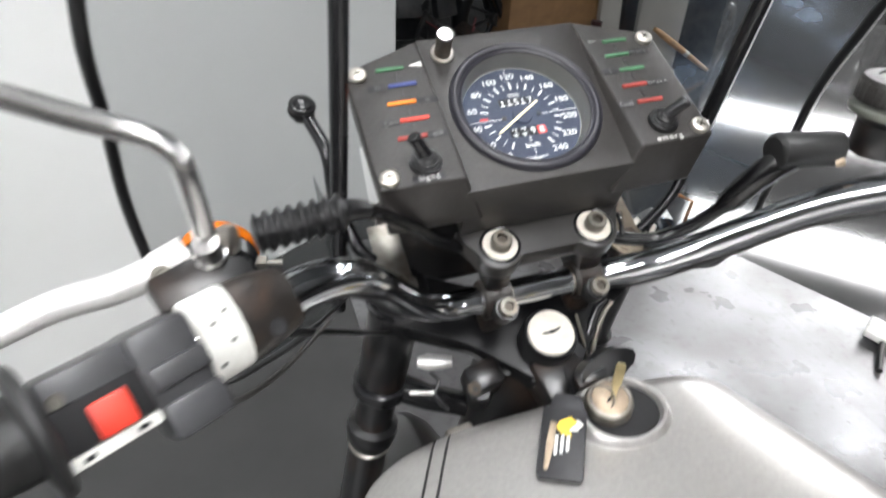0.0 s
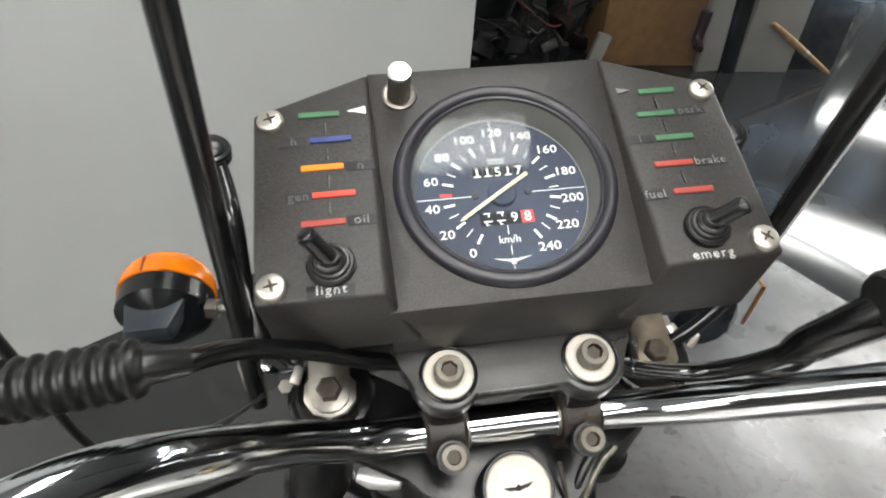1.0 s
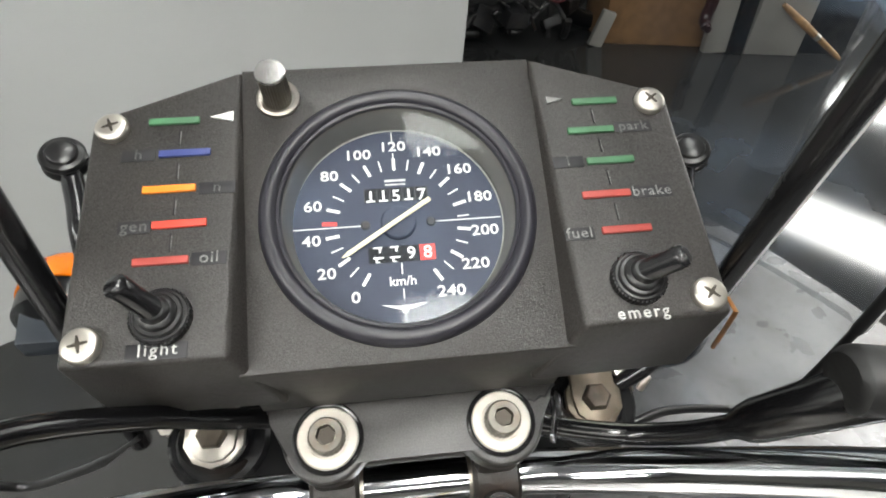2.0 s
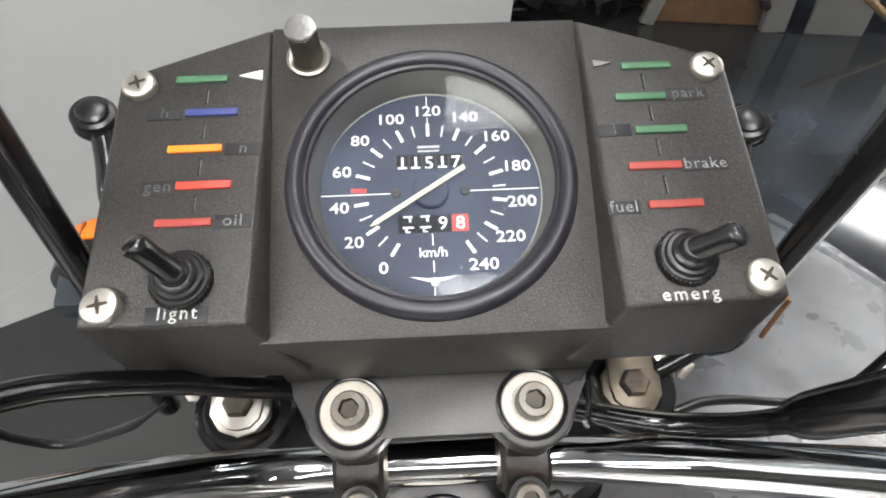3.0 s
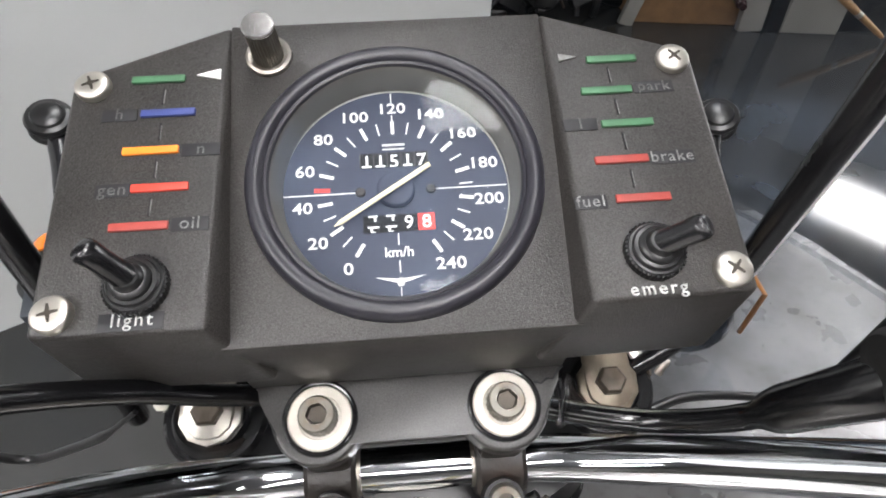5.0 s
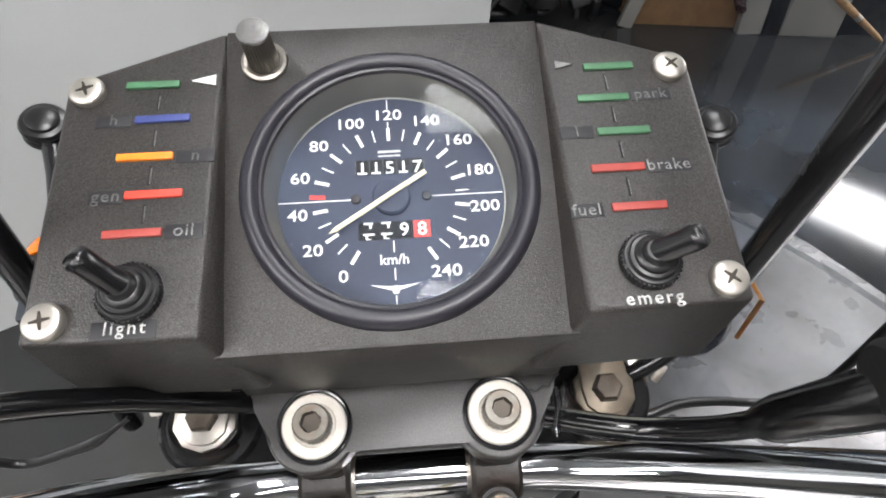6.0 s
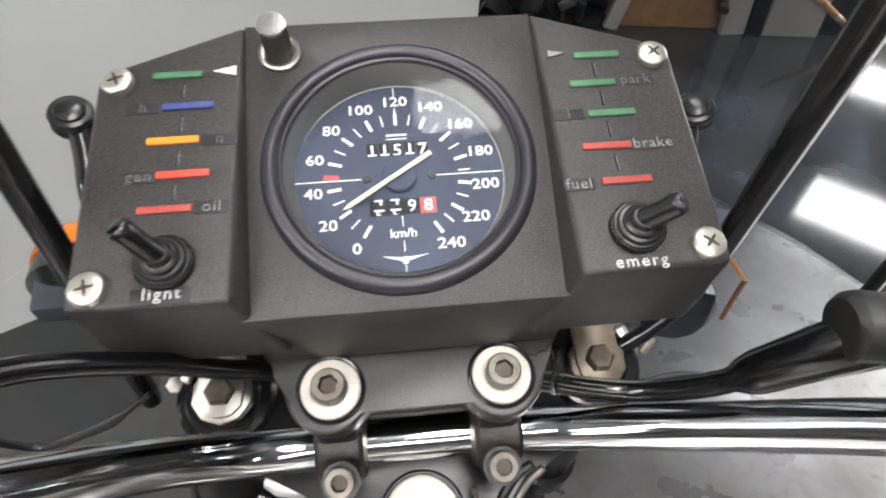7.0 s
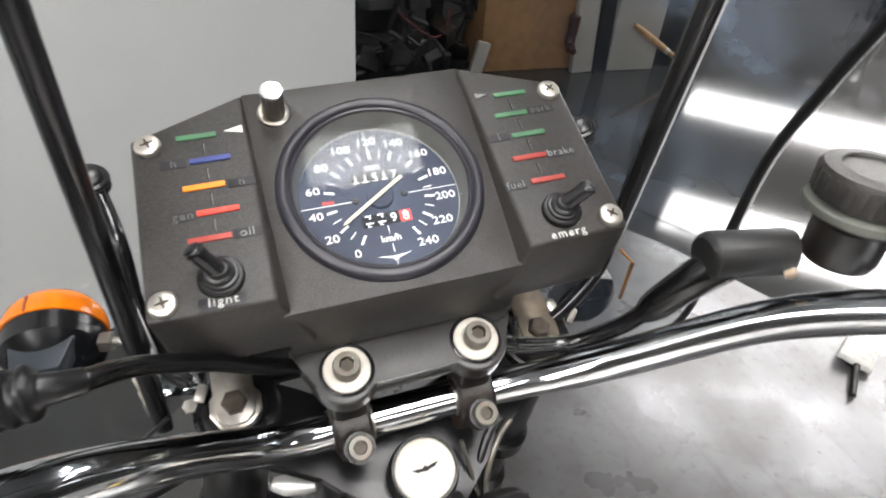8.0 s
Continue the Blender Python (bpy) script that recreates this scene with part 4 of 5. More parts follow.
# ---- cables ----
boot = bike("clutch_cable", tube(spline([(-146, -93, 36), (-138, -90, 28), (-125, -78, 2), (-101, -70, -32), (-81, -67, -60), (-59, -65, -80), (-40, -64, -92)], 8), 4.6, 14), HOSE_BLACK, "black clutch cable with ribbed boot")
def ribbed_boot(a, b, turns=8, n=40, steps=81):
    """A moulded bellows: rings of separate rounded knobs."""
    axis = (b - a).normalized()
    side = axis.cross(Vector((0, 0, 1))).normalized()
    other = axis.cross(side)
    bm = bmesh.new()
    rows = []
    for i in range(steps):
        u = i / (steps - 1)
        ends = min(1.0, u / 0.04, (1 - u) / 0.06)
        row = []
        for k in range(n):
            t = 2 * math.pi * k / n
            ring = math.tanh(1.6 * math.sin(u * turns * 2 * math.pi))
            knob = 0.55 + 0.45 * math.tanh(2.0 * math.cos(5 * t + 0.9))
            r = (6.0 + (3.5 + (1.75 * ring) * (0.62 + 0.38 * knob)) * ends) * (1.04 - 0.08 * u)
            row.append(bm.verts.new((a.lerp(b, u) + r * (math.cos(t) * side + math.sin(t) * other)) / 1000))
        rows.append(row)
    for p, q in zip(rows, rows[1:]):
        for k in range(n):
            bm.faces.new((p[k], p[(k + 1) % n], q[(k + 1) % n], q[k]))
    bm.faces.new(rows[0][::-1])
    bm.faces.new(rows[-1])
    return bm


part("ribbed_boot", ribbed_boot(Vector((-198, -95, 31)), Vector((-148, -93, 35))), BLACK_RUBBER, boot, "ribbed rubber cable boot", None, 60)
part("boot_neck", tube([(-149, -93, 35), (-144, -92.6, 34), (-138, -90, 28)], [6.4, 5.8, 5.2], 16), BLACK_RUBBER, boot)
hose = bike("brake_hose", tube(spline([(40, -74, -80), (55, -77, -86), (81, -82, -94), (108, -87, -91), (130, -92, -63), (147, -93, -16), (160, -92, 2)], 8), [5.4] * 35 + [8.0, 9.2] + [9.4 + 0.18 * k for k in range(12)], 18), HOSE_BLACK, "black brake hose with rubber sleeve")
hose_line = spline([(40, -74, -80), (55, -77, -86), (81, -82, -94), (108, -87, -91), (130, -92, -63), (147, -93, -16)], 8)[6:37]
# gloss streaks of the hose, laid on as pale and grey lines
part("hose_highlight", tube([q + Vector((0, 3.4, 3.9)) for q in hose_line], 0.75, 6), LIP_GREY, hose, "thin pale highlight line")
for lift, rise in ((0.6, 5.15), (-1.6, 4.95), (-3.4, 3.9)):
    part("hose_line", tube([q + Vector((0, lift, rise)) for q in hose_line], 0.42, 6), LETTER_DIM, hose)
master = bike("brake_master_cylinder", tube([(147, -88, 6), (149, -88, 6), (151, -88.5, 6), (190, -97, 9), (192, -97.5, 9), (193, -98, 9)], [9.5, 11.8, 12.6, 12.6, 12.0, 10], 32), MATT_RUBBER, "black brake master cylinder with round reservoir")
RES = at(216.5, -107, 10, -25, 4.5, 0)
part("reservoir", lathe([(0, 0), (17, 0), (18.5, 4), (18.5, 22), (21, 25), (23.5, 27), (23.5, 31), (0, 31)], 40, RES), BLACK_METAL, master)
part("reservoir_ring", lathe([(20, 27), (26.5, 28), (27.4, 30), (27, 32.4), (24, 34.5), (21, 35)], 48, RES), LIP_GREY, master, "translucent reservoir ring")
cap = lathe([(24, 35), (25.6, 36), (25.6, 49), (24.4, 51), (17, 52), (15.5, 50.6), (0, 50.6)], 60, RES)
lid = part("reservoir_cap", cap, BLACK_PLASTIC, master, "ribbed black screw cap")
for k in range(30):
    part("cap_rib", box((1.6, 2.4, 12), RES @ at(25.4 * math.cos(k * math.pi / 15), 25.4 * math.sin(k * math.pi / 15), 42.5, 0, 0, k * 12), 0.5), BLACK_PLASTIC, lid)
part("brass_nut", lathe([(0, 0), (3.2, 0), (3.4, 1.5), (3.4, 4), (2.6, 5.5), (0, 6)], 10, at(184, -108, 8, 20, 50, 0)), TARNISH, master, "brass union nut")

# ---- tank ----
TANK_LONG = 0.60


def tank_size(d):
    """Half width and half height of the tank, d metres behind its nose."""
    nose = math.sqrt(max(0.0, 1 - (1 - min(1, d / 0.04)) ** 2.6)) if d > 0 else 0.0
    rise = math.sqrt(max(0.0, 1 - (1 - min(1, d / 0.04)) ** 2.4)) if d > 0 else 0.0
    u = d / TANK_LONG
    tail = math.sqrt(max(0.0, 1 - max(0, (u - 0.7) / 0.3) ** 2))
    return (0.147 + 0.056 * min(1, d / 0.16)) * nose * tail, (0.098 + 0.022 * min(1, d / 0.16)) * rise * tail


def tank_height(x, y):
    wide, high = tank_size(-y)
    c = min(1.0, abs(x) / wide) if wide > 0 else 1.0
    s_ = (1 - c ** (2 / 0.5)) ** 0.5
    return high * s_ ** 0.54


def tank_shape():
    bm = bmesh.new()
    rows = []
    n, k = 52, 64
    for i in range(n + 1):
        d = TANK_LONG * (i / n) ** 1.6
        wide, high = tank_size(d)
        row = []
        for j in range(k):
            a = 2 * math.pi * j / k
            c, s_ = math.cos(a), math.sin(a)
            row.append(bm.verts.new((wide * math.copysign(abs(c) ** 0.5, c), -d, high * math.copysign(abs(s_) ** 0.54, s_))))
        rows.append(row)
    for a, b in zip(rows, rows[1:]):
        for j in range(k):
            bm.faces.new((a[j], a[(j + 1) % k], b[(j + 1) % k], b[j]))
    bmesh.ops.remove_doubles(bm, verts=bm.verts[:], dist=1e-5)
    return bm


TANK_WORLD = pose(0.009, -0.078, 0.805, 3, -4.5, 0)
TANK = pose(0, 0.35, 0) @ TANK_WORLD
tank = part("fuel_tank", tank_shape(), SILVER, motorcycle, "silver metallic fuel tank with black pinstripes", TANK, 60)

# ---- turn signals ----
def turn_signal(x, y, z, s, n, lens, size=0.88):
    base = at(x, y, z, -90 - 12, 0, 0) @ Matrix.Scale(size, 4)
    body = bike("turn_signal", lathe([(0, -26), (22, -26), (28, -22), (36, -14), (40, -10), (40.5, 8), (39, 9)], n, base), BLACK_GLOSS, "black turn signal with an amber lens")
    if lens > 20:
        part("rear_block", prism([(-25, -9), (28, -6), (15, -42), (-20, -42)], 8, 27, 2, base @ at(0, 0, 0, 90, 0, 0)), LAMP_BACK, body, "blue-grey moulded back")
    if lens < 20:
        part("amber_edge", tube([(271, 40, -256), (258, 12, -226), (263, 1, -284)], 2.0, 10), DULL_AMBER, body, "thin amber lens edge")
    else:
        part("amber_lens", lathe([(39, 8), (42, 8.5), (42, 9 + 0.2 * lens), (39.6, 9 + 0.46 * lens), (33.5, 9 + 0.7 * lens), (22, 9 + 0.9 * lens), (0, 9 + lens)], n, base), AMBER, body, "ribbed amber lens")
    if lens > 20:
        part("lens_rib", box((2.6, 2 * 41.6, 0.44 * lens), base @ at(-9, 0, 9 + 0.22 * lens), 1), AMBER_DARK, body, "dark seam between the lens halves")
    part("signal_stem", tube([(x - s * 36, y - 9, z + 9), (x - s * 62, y - 14, z + 9)], 3.4, 14), BRIGHT_STEEL, body)
    part("stem_nut", lathe([(8, 0), (9, 1), (9, 9), (8, 10), (0, 10)], 6, Matrix.Translation(V(x - s * 38, y - 9.5, z + 9)) @ frame_to((-s, -0.2, 0))), STRAP, body)


turn_signal(-253.6, 70, -266, -1, 40, 38, 0.985)
turn_signal(228, 18, -290, 1, 8, 4)

# ---- cables by the steering stem ----
for k, (pts, r, mat) in enumerate((([(58, -112, -132), (48, -118, -138), (36, -138, -152), (34, -165, -175), (40, -175, -215)], 2.6, BLACK_RUBBER),
                                   ([(64, -114, -136), (54, -122, -142), (41, -142, -156), (38, -166, -180), (44, -176, -220)], 2.2, STEEL),
                                   ([(26, -120, -128), (30, -140, -145), (35, -158, -168), (36, -170, -190)], 1.4, STEEL),
                                   ([(55, -98, -130), (85, -100, -138), (118, -106, -122), (155, -116, -82), (192, -126, -42), (228, -144, -8), (262, -168, 26)], 3.4, BLACK_RUBBER),
                                   ([(-120, -90, -150), (-135, -100, -120), (-150, -118, -70), (-172, -134, -20), (-190, -146, 15)], 1.9, BLACK_RUBBER))):
    bike("control_cable", tube(spline(pts, 8), r, 10), mat)

# ---- under the yoke: ignition bracket and headlamp shell ----
lamp_shell = bike("headlamp_shell", lathe([(0, -70), (40, -66), (70, -48), (86, -15), (92, 20), (92, 40), (0, 40)], 48, at(0, 70, -170, -65, 0, 0)), BLACK_GLOSS, "black headlamp shell")
for s in (-1, 1):
    part("lamp_ear", box((6, 60, 90), at(s * 100, -10, -215, 8, 0, 0), 3), BLACK_METAL, lamp_shell)
    part("shell_clip", box((7, 11, 4), at(s * 124, -46, -140, 10, 0, s * 25), 1.2), BRIGHT_STEEL, lamp_shell)
    part("shell_bolt", lathe([(6, 0), (6, 7), (0, 7)], 6, at(s * 126, -50, -150, 0, s * 60, 0)), RUSTY, lamp_shell)
horn = bike("ignition_bracket", box((30, 24, 30), at(-52, -138, -176, 0, 0, 10), 5), BLACK_METAL, "black bracket below the yoke")
part("bracket_bolt", lathe([(0, 0), (6, 0), (6, 7), (0, 7)], 6, at(-60, -144, -168, 30, -40, 0)), RUSTY, horn)
part("lamp_stay", box((34, 15, 6), at(-139, -30, -158, 14, 0, -8), 2), CHROME, horn, "chrome lamp stay")
part("stay_bolt", lathe([(0, 0), (4.5, 0), (4.5, 5), (0, 5.5)], 6, at(-132, -50, -146, 20, 0, 0)), BRIGHT_STEEL, horn)
for k in range(3):
    part("edge_clip", box((4.5, 10, 3), at(-158 - 1.5 * k, -33 - 3 * k, -132 - 17 * k, 30, 0, 20), 1), STRAP, horn, "pale clip on the screen edge")
part("bracket_boss", lathe([(8, 0), (9.5, 2), (9.5, 20), (7, 23), (0, 23)], 24, at(-56, -148, -198)), BLACK_METAL, horn)
# added white bar in place of a bright slit between dark parts
part("bright_slit", box((21, 3.4, 3), at(-99, -129, -201, 0, 0, -14), 1), TAPE_WHITE, horn)
part("brass_fitting", tube([(-94, -100, -206), (-86, -103, -204), (-74, -107, -202), (-66, -109, -201)], [5, 7.5, 6.5, 4.5], 14), ALLOY, horn, "bright machined fitting")
part("fitting_wire", tube(spline([(-86, -112, -206), (-82, -122, -204), (-88, -132, -206), (-80, -146, -212)], 6), 1.8, 8), BLACK_RUBBER, horn)

# ---- tank fittings ----
def tank_fit(x, y, lift=0.0):
    """A pose on the tank's top skin (metres in the tank's own frame)."""
    return pose(x, y, tank_height(x, y) + lift, 0, 0, 0)


for k, off in enumerate((0.0, 0.011)):
    line = []
    for i in range(26):
        d = 0.014 + 0.30 * i / 25
        x = -(0.083 + 0.05 * min(1, d / 0.1) - off)
        line.append((x * 1000, -d * 1000, (tank_height(x, -d) + 0.0006) * 1000))
    part("pinstripe", tube(line, 0.9, 6), COUNTER_BLACK, tank)
WELL = tank_fit(0.035, -0.054, 0.0035)
OVAL = Matrix.Diagonal((0.87, 0.74, 1, 1))
part("well_lip", lathe([(46, -7), (42, -1.5), (39, 3.5), (36.5, 5.6), (34, 5.6), (32, 3.5), (31, -2), (31, -7)], 64, WELL @ OVAL), SILVER, tank, "raised rolled silver lip")
part("well_floor", lathe([(32, 0.6), (20, 0.3), (0, 0.3)], 40, WELL @ OVAL), COUNTER_BLACK, tank)
LOCK = WELL @ pose(-0.007, 0.007, 0.0, 8, -4, 0)
part("lock_body", lathe([(17, 0), (17, 8), (16, 10.5), (14.6, 11.2), (0, 11.2)], 44, LOCK), STEEL, tank, "tarnished round filler lock")
part("lock_ring", lathe([(15.4, 10.8), (15.2, 12.4), (14.2, 13), (13.2, 12.6), (13, 10.8)], 44, LOCK), STRAP, tank)
part("lock_face", lathe([(12.8, 10.8), (12.6, 12.0), (11.8, 12.4), (5, 12.6), (4.6, 12.0), (0, 12.0)], 40, LOCK), TARNISH, tank, "tan tarnished lock face")
part("lock_slot", box((7, 1.6, 1), LOCK @ at(0, 0, 12.2, 0, 0, 30), 0.3), COUNTER_BLACK, tank)
part("cover_hinge", box((26, 9, 8), LOCK @ at(-2, 22, 5, 20, 0, 4), 2.5), BLACK_METAL, tank)
cover = [(33 * math.cos(a * math.pi / 12) * (1 + 0.06 * math.cos(3 * a)), 15 * math.sin(a * math.pi / 12)) for a in range(24)]
part("lock_cover", prism(cover, -5, 5, 3, LOCK @ at(13, 30, 2, 46, 10, 14) @ Matrix.Diagonal((0.85, 0.8, 1, 1)), 3), BLACK_RUBBER, tank, "folded back rubber lock cover")

key = tagged(new("key_ring"), "brass key in the tank lock with a black leather fob", "key")
key.matrix_basis = TANK_WORLD @ LOCK
part("key", prism([(-1.6, 0), (1.6, 0), (1.6, 9), (3.4, 11), (3.6, 25), (2.2, 27), (-2.2, 27), (-3.6, 25), (-3.4, 11), (-1.6, 9)], -1.1, 1.1, 0.4), BRASS, key, "brass key", at(2, 0, 12.5, 62, 10, -20))
part("split_ring", tube([(9 * math.cos(a * 0.3142), 9 * math.sin(a * 0.3142), 0) for a in range(21)], 0.8, 8, None, False), STEEL, key, "", at(-7, 1, 14, 20, -12, 0))
part("second_key", prism([(-2.2, 0), (2.2, 0), (2.6, 16), (1.4, 34), (-1.4, 34), (-2.6, 16)], -0.9, 0.9, 0.3), TARNISH, key, "worn brass key", at(-47, -6, 17.5, 0, -6, 146))
part("fob_strap", prism([(-9, 4), (9, 4), (13, -10), (-13, -10)], -1.8, 1.8, 1), FOB, key, "", at(-29, 8, 13, 0, -6, -30))
fob = part("leather_fob", prism([(-15, 0), (15, 0), (15, -50), (13, -53), (-13, -53), (-15, -50)], -2, 2, 1), FOB, key, "black leather fob with yellow and white print", at(-34, 2, 13.5, -2, -6, -30))
part("white_print", prism([(2, -12), (9, -9), (13, -12), (9, -17), (3, -18)], 2.0, 2.2, 0), PAINT_WHITE, fob)
part("yellow_print", prism([(-3, -11), (4, -7), (9, -11), (4, -17), (6, -22), (-1, -20), (-5, -16)], 2.0, 2.3, 0), YELLOW, fob)
for k in range(3):
    part("white_print", box((1.9, 14 - 1.5 * k, 0.5), at(-4 + 3.8 * k, -29 + k, 2.1)), PAINT_WHITE, fob)
part("nose_bracket", box((22, 16, 14), tank_fit(-0.071, -0.012, -0.004) @ at(0, 0, 0, 10, 0, 6), 3), STRAP, tank)

# ---- things at the back of the room ----
def wheel(parent, x, y, z, r, turn):
    m = pose(x, y, z, 0, 0, turn) @ pose(0, 0, 0, 90, 0, 0)
    ring = [(r * 1000 - 52 + 52 * math.cos(a * math.pi / 8), 48 * math.sin(a * math.pi / 8)) for a in range(-6, 7)]
    t = part("wheel", lathe(ring, 56, m), BLACK_RUBBER, parent, "black tyre")
    part("rim", lathe([(r * 1000 - 96, -30), (r * 1000 - 84, -34), (r * 1000 - 88, 0), (r * 1000 - 84, 34), (r * 1000 - 96, 30), (r * 1000 - 96, -30)], 48, m), STEEL, t)
    for k in range(9):
        a = k * 40
        part("spoke", box((r * 1000 - 130, 22, 26), m @ at(0, 0, 0, 0, 0, a) @ at((r * 1000 - 130) / 2 + 30, 0, 0), 5), DARK_CLUTTER, t)
    part("hub", lathe([(0, -60), (50, -60), (56, -40), (56, 40), (50, 60), (0, 60)], 32, m), DARK_CLUTTER, t)


# ---- the rest of the motorcycle, below and behind the tank ----
LEG = pose(0, 0.35, 0) @ DASH @ Vector((0, -0.2327, -0.6096))
AXLE = Vector((LEG.x - 0.085, LEG.y - 0.03, 0.31))
wheel(motorcycle, AXLE.x, AXLE.y, AXLE.z, 0.31, 90)
for s in (-1, 1):
    end = pose(0, 0.35, 0) @ DASH @ Vector((s * 0.104 - 0.1227, -0.2327, -0.6096))
    part("fork_foot", tube([end * 1000, Vector((end.x * 1000, AXLE.y * 1000, 310))], [24, 20], 20), BLACK_METAL, motorcycle)
part("engine", box((300, 380, 330), at(0, -40, 420), 50, segments=3), DARK_CLUTTER, motorcycle, "dark engine block")
for s in (-1, 1):
    part("down_tube", tube(spline([(s * 20, 170, 760), (s * 60, 150, 600), (s * 110, 130, 330), (s * 110, -40, 215), (s * 110, -420, 240)], 6), 17, 14), BLACK_METAL, motorcycle)
    part("shock_absorber", tube([(s * 135, -520, 700), (s * 135, -760, 340)], 26, 16), BLACK_METAL, motorcycle)
    part("swing_arm", tube([(s * 105, -300, 300), (s * 105, -800, 310)], 20, 14), BLACK_METAL, motorcycle)
    part("stand_leg", tube([(s * 90, -200, 230), (s * 130, -230, 14)], 14, 14), BLACK_METAL, motorcycle)
part("backbone", tube(spline([(0, 190, 800), (0, 0, 740), (0, -400, 700), (0, -700, 690)], 6), 26, 16), BLACK_METAL, motorcycle)
part("seat", box((280, 640, 110), at(0, -640, 800, 3, 0, 0), 48, segments=3), MATT_RUBBER, motorcycle, "black dual seat")
part("rear_mudguard", box((170, 420, 60), at(0, -900, 690, 12, 0, 0), 26, segments=3), BLACK_GLOSS, motorcycle)
wheel(motorcycle, 0, -0.80, 0.31, 0.31, 90)


def parked_bike(x, y, turn, label):
    """A dark parked motorcycle of full size."""
    b = tagged(new("parked_motorcycle"), label, "motorcycle", "parked motorcycles")
    b.matrix_basis = pose(x, y, 0, 0, 0, turn)
    wheel(b, 0.72, 0, 0.31, 0.31, 0)
    wheel(b, -0.72, 0, 0.31, 0.31, 0)
    part("engine", box((420, 300, 300), at(0, 0, 380), 50), DARK_CLUTTER, b)
    for s in (-1, 1):
        for k in range(7):
            part("cylinder_fin", box((170 - 6 * k, 8, 170 - 6 * k), at(20, s * (165 + 20 * k), 470, s * 18, 0, 0), 3), DARK_CLUTTER, b)
        part("exhaust", tube(spline([(90, s * 150, 430), (200, s * 170, 330), (150, s * 170, 180), (-200, s * 180, 170), (-800, s * 200, 260)], 6), 26, 16), DARK_CLUTTER, b)
        part("fork_tube", tube([(720, s * 95, 310), (430, s * 95, 930)], 22, 16), BLACK_METAL, b)
    part("tank", box((460, 260, 200), at(120, 0, 800), 80), BLACK_GLOSS, b)
    part("seat", box((620, 250, 110), at(-380, 0, 790, 0, 4, 0), 50), BLACK_RUBBER, b)
    part("frame_rail", tube(spline([(430, 0, 860), (100, 120, 700), (-300, 130, 560), (-700, 110, 620)], 6), 18, 12), BLACK_METAL, b)
    part("bars", tube(spline([(330, -380, 1000), (400, -200, 1010), (430, 0, 960), (400, 200, 1010), (330, 380, 1000)], 6), 12, 12), CHROME, b)
    return b


near_bike = parked_bike(0.70, 3.32, 6, "dark parked motorcycle with a red hose behind the partition")
part("red_hose", tube(spline([(30, -260, 440), (180, -300, 340), (300, -320, 262), (390, -300, 270), (440, -260, 380)], 8), 6, 10), RED_HOSE, near_bike, "dark red rubber hose")
def cable_tangle(parent, count, lo, hi):
    """Dark hoses and cables that hang about an engine, each a bent tube of its own."""
    for k in range(count):
        p = [random.uniform(a, b) for a, b in zip(lo, hi)]
        pts = [p]
        for j in range(3):
            p = [p[0] + random.uniform(-150, 150), p[1] + random.uniform(-40, 40), p[2] + random.uniform(-170, 90)]
            p = [min(max(v, a), b) for v, a, b in zip(p, lo, hi)]
            pts.append(p)
        part("hose", tube(spline(pts, 5), random.choice((6, 9, 14, 20)), 10), random.choice((BLACK_RUBBER, DARK_CLUTTER, BLACK_METAL, DARK_CLUTTER)), parent)
    for k in range(count // 2):
        size = [random.uniform(40, 150) for _ in range(3)]
        part("casting", box(size, at(*[random.uniform(a, b) for a, b in zip(lo, hi)], random.uniform(-30, 30), random.uniform(-30, 30), random.uniform(-30, 30)), 9), random.choice((DARK_CLUTTER, BLACK_METAL, DARK_CAST)), parent)


cable_tangle(near_bike, 26, (-420, -330, 60), (430, -180, 900))
parked_bike(4.2, 4.9, 30, "dark parked motorcycle standing in the workshop")
parked_bike(6.4, 4.6, 40, "dark parked motorcycle standing in the workshop")
parked_bike(5.0, 7.6, 20, "dark parked motorcycle standing in the workshop")


def block(name, x0, x1, y0, y1, h, mat, label, category, lean=0.0, bevel=6):
    ob = part(name, box(((x1 - x0) * 1000, (y1 - y0) * 1000, h * 1000), at(0, 0, h * 500), bevel), mat, None, label, pose((x0 + x1) / 2, (y0 + y1) / 2, 0, 0, lean, 0))
    return tagged(ob, label, category)


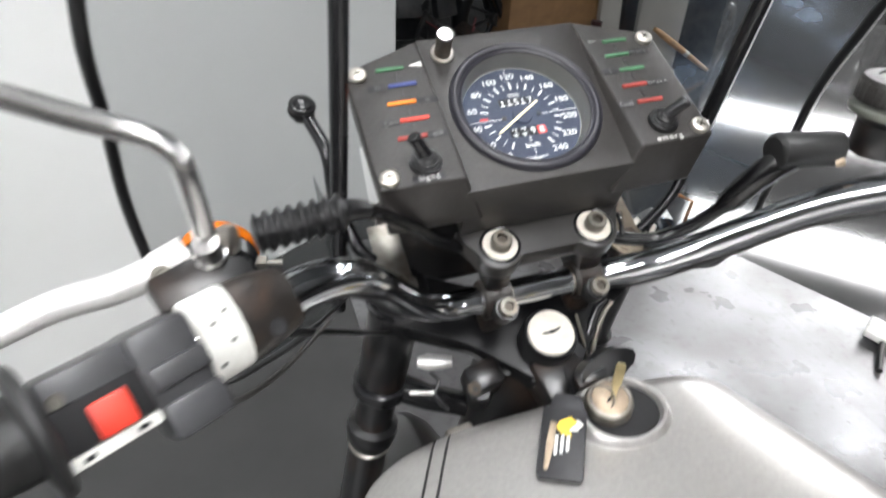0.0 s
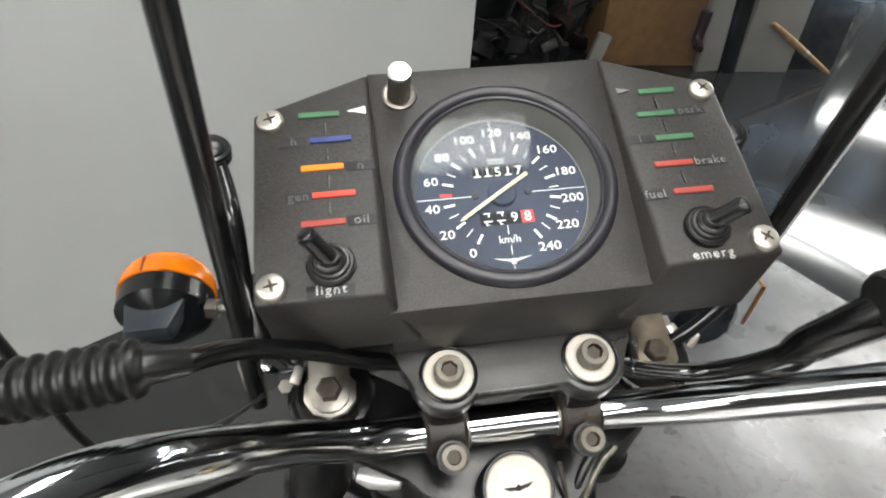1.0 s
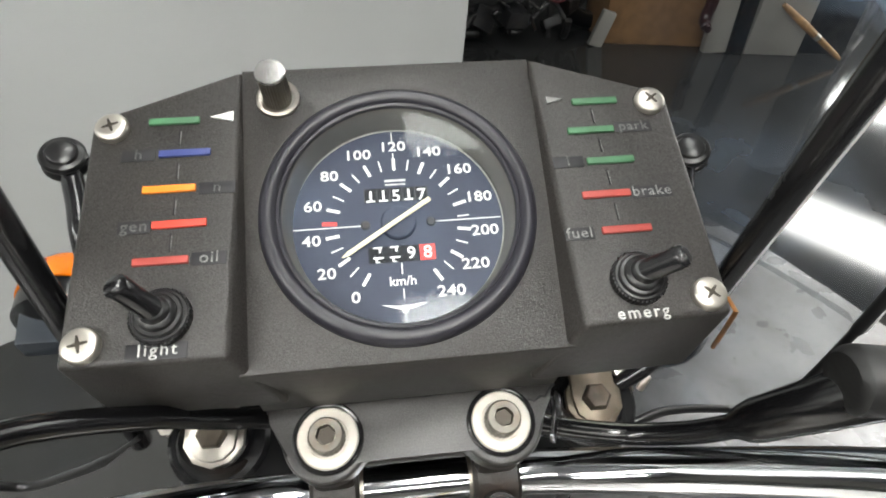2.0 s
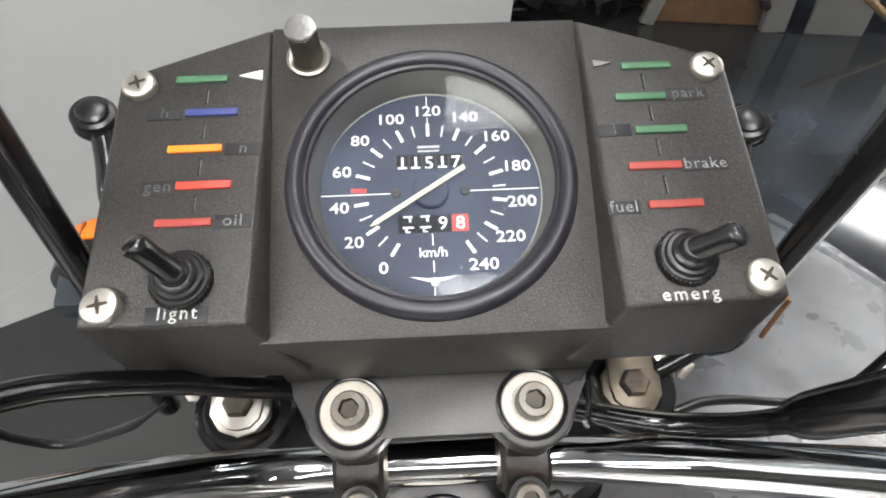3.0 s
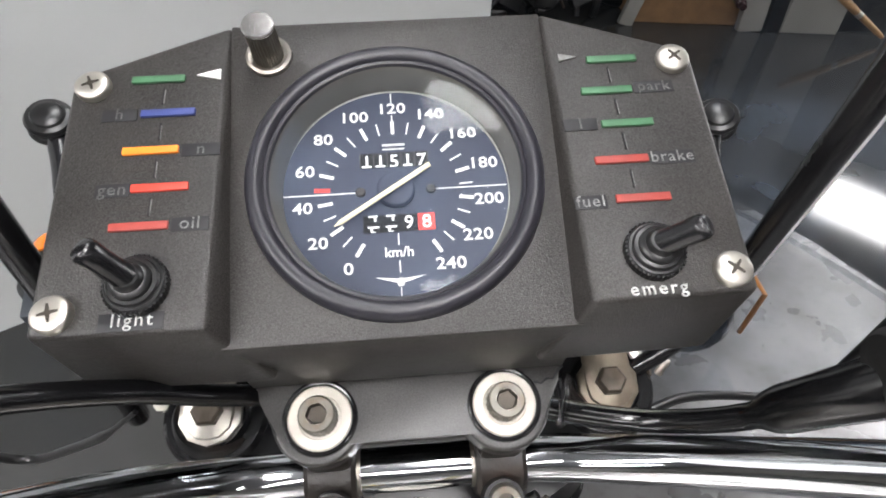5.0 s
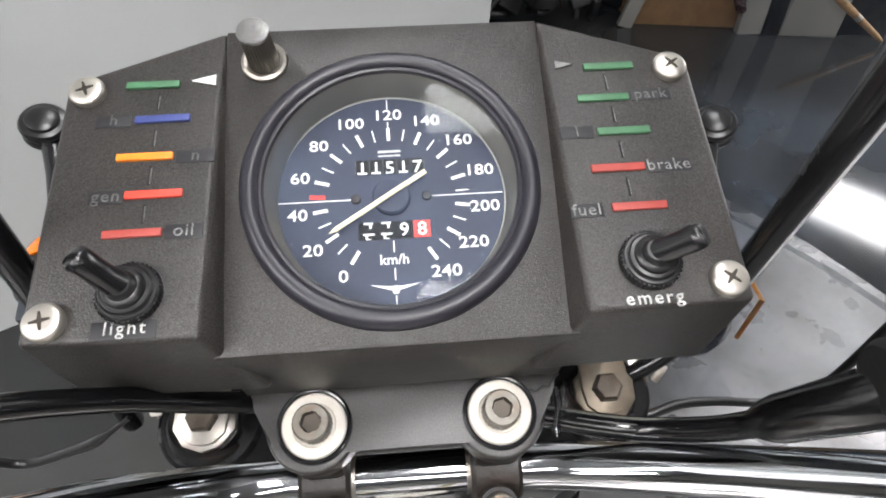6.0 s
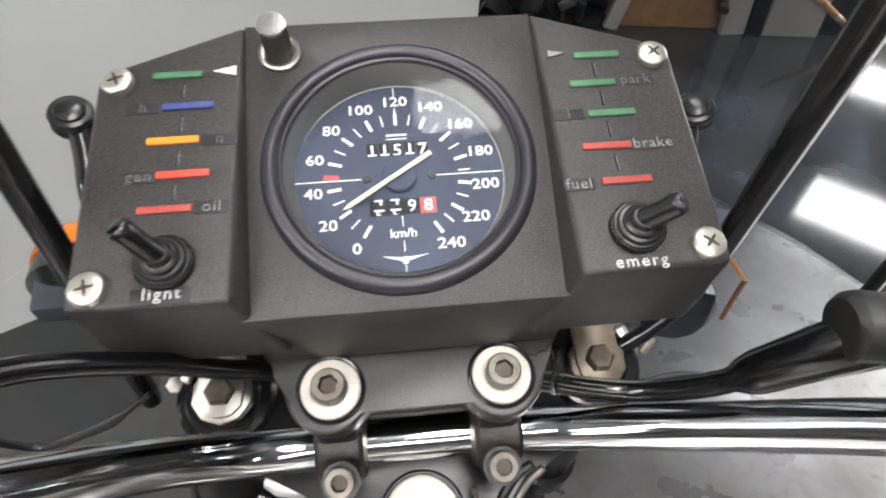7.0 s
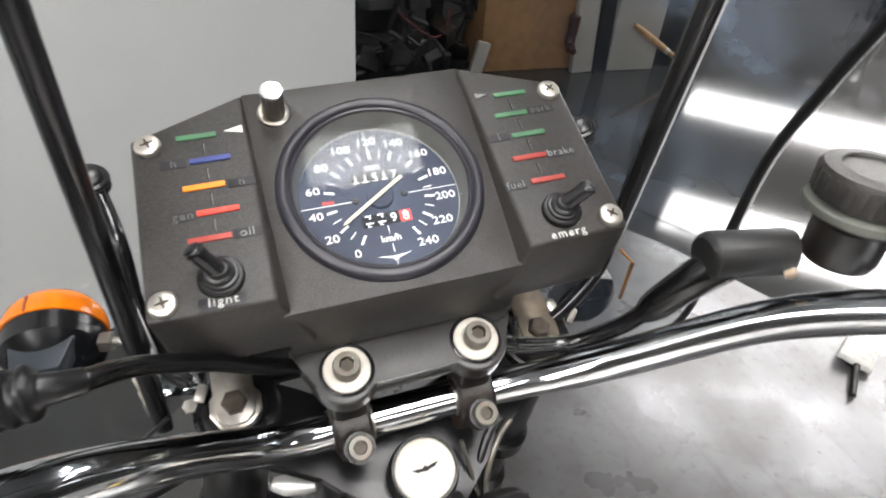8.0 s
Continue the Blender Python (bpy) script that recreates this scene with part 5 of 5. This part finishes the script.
block("cardboard_carton", 1.40, 2.02, 3.16, 3.5, 0.75, CARDBOARD, "tall brown cardboard carton standing on the floor", "carton")
block("pale_board", 1.99, 2.13, 3.07, 3.12, 0.9, GREY_PANEL, "narrow pale board leaning against a post", "board", -4)
block("dark_post", 2.14, 2.23, 3.06, 3.16, 1.2, BLACK_METAL, "slim dark metal post", "post", -3)
block("pale_cabinet", 2.24, 2.58, 3.07, 3.4, 1.0, GREY_PANEL, "pale painted metal cabinet", "cabinet")
block("pale_wedge", 1.31, 1.39, 3.10, 3.14, 0.2, GREY_PANEL, "narrow pale board standing on the floor", "board", 14)
block("tool_cabinet", 2.62, 2.92, 3.12, 3.5, 0.8, DARK_CLUTTER, "dark oily tool cabinet standing on the floor", "cabinet")
boot_ob = tagged(new("leather_boot"), "dark red leather boot hanging beside the carton", "boot")
boot_ob.matrix_basis = pose(1.93, 3.07, 0.16) @ Matrix.Scale(0.72, 4)
part("shaft", tube([(20, 0, 260), (15, 0, 120), (0, 0, 60)], [48, 44, 40], 20), LEATHER, boot_ob)
part("foot", tube(spline([(8, 0, 80), (-2, -20, 30), (-14, -80, 10), (-18, -130, 4)], 5), [42] * 6 + [38] * 5 + [26] * 5, 18), LEATHER, boot_ob)
brush = tagged(new("wooden_brush"), "wooden-handled brush leaning on the pale cabinet", "brush")
brush.matrix_basis = pose(2.78, 2.96, 0.03)
A, B = Vector((0, 0, 0)), Vector((-440, 70, 270))
part("handle", tube([A.lerp(B, u) for u in (0.45, 0.5, 0.7, 0.9, 1.0)], [16, 20, 22, 18, 12], 18), WOOD, brush, "turned wooden handle")
part("ferrule", tube([A.lerp(B, u) for u in (0.40, 0.46)], [20, 19], 18), BRIGHT_STEEL, brush)
part("head", tube([A.lerp(B, u) for u in (0.02, 0.1, 0.41)], [10, 15, 18], 16), WOOD, brush)

stand = tagged(new("work_stand_foot"), "white and dark metal stand foot on the floor sheet", "stand")
stand.matrix_basis = pose(1.60, 0.57, 0.005)
part("white_plate", box((105, 95, 22), at(10, 5, 24, 6, 0, 30), 5), TAPE_WHITE, stand, "white painted plate")
part("dark_leg", tube(spline([(-20, -20, 22), (-70, -60, 16), (-130, -110, 9)], 6), 9, 14), BLACK_METAL, stand)
part("foot_pad", lathe([(0, 0), (30, 0), (32, 4), (28, 14), (0, 16)], 24), BLACK_RUBBER, stand)
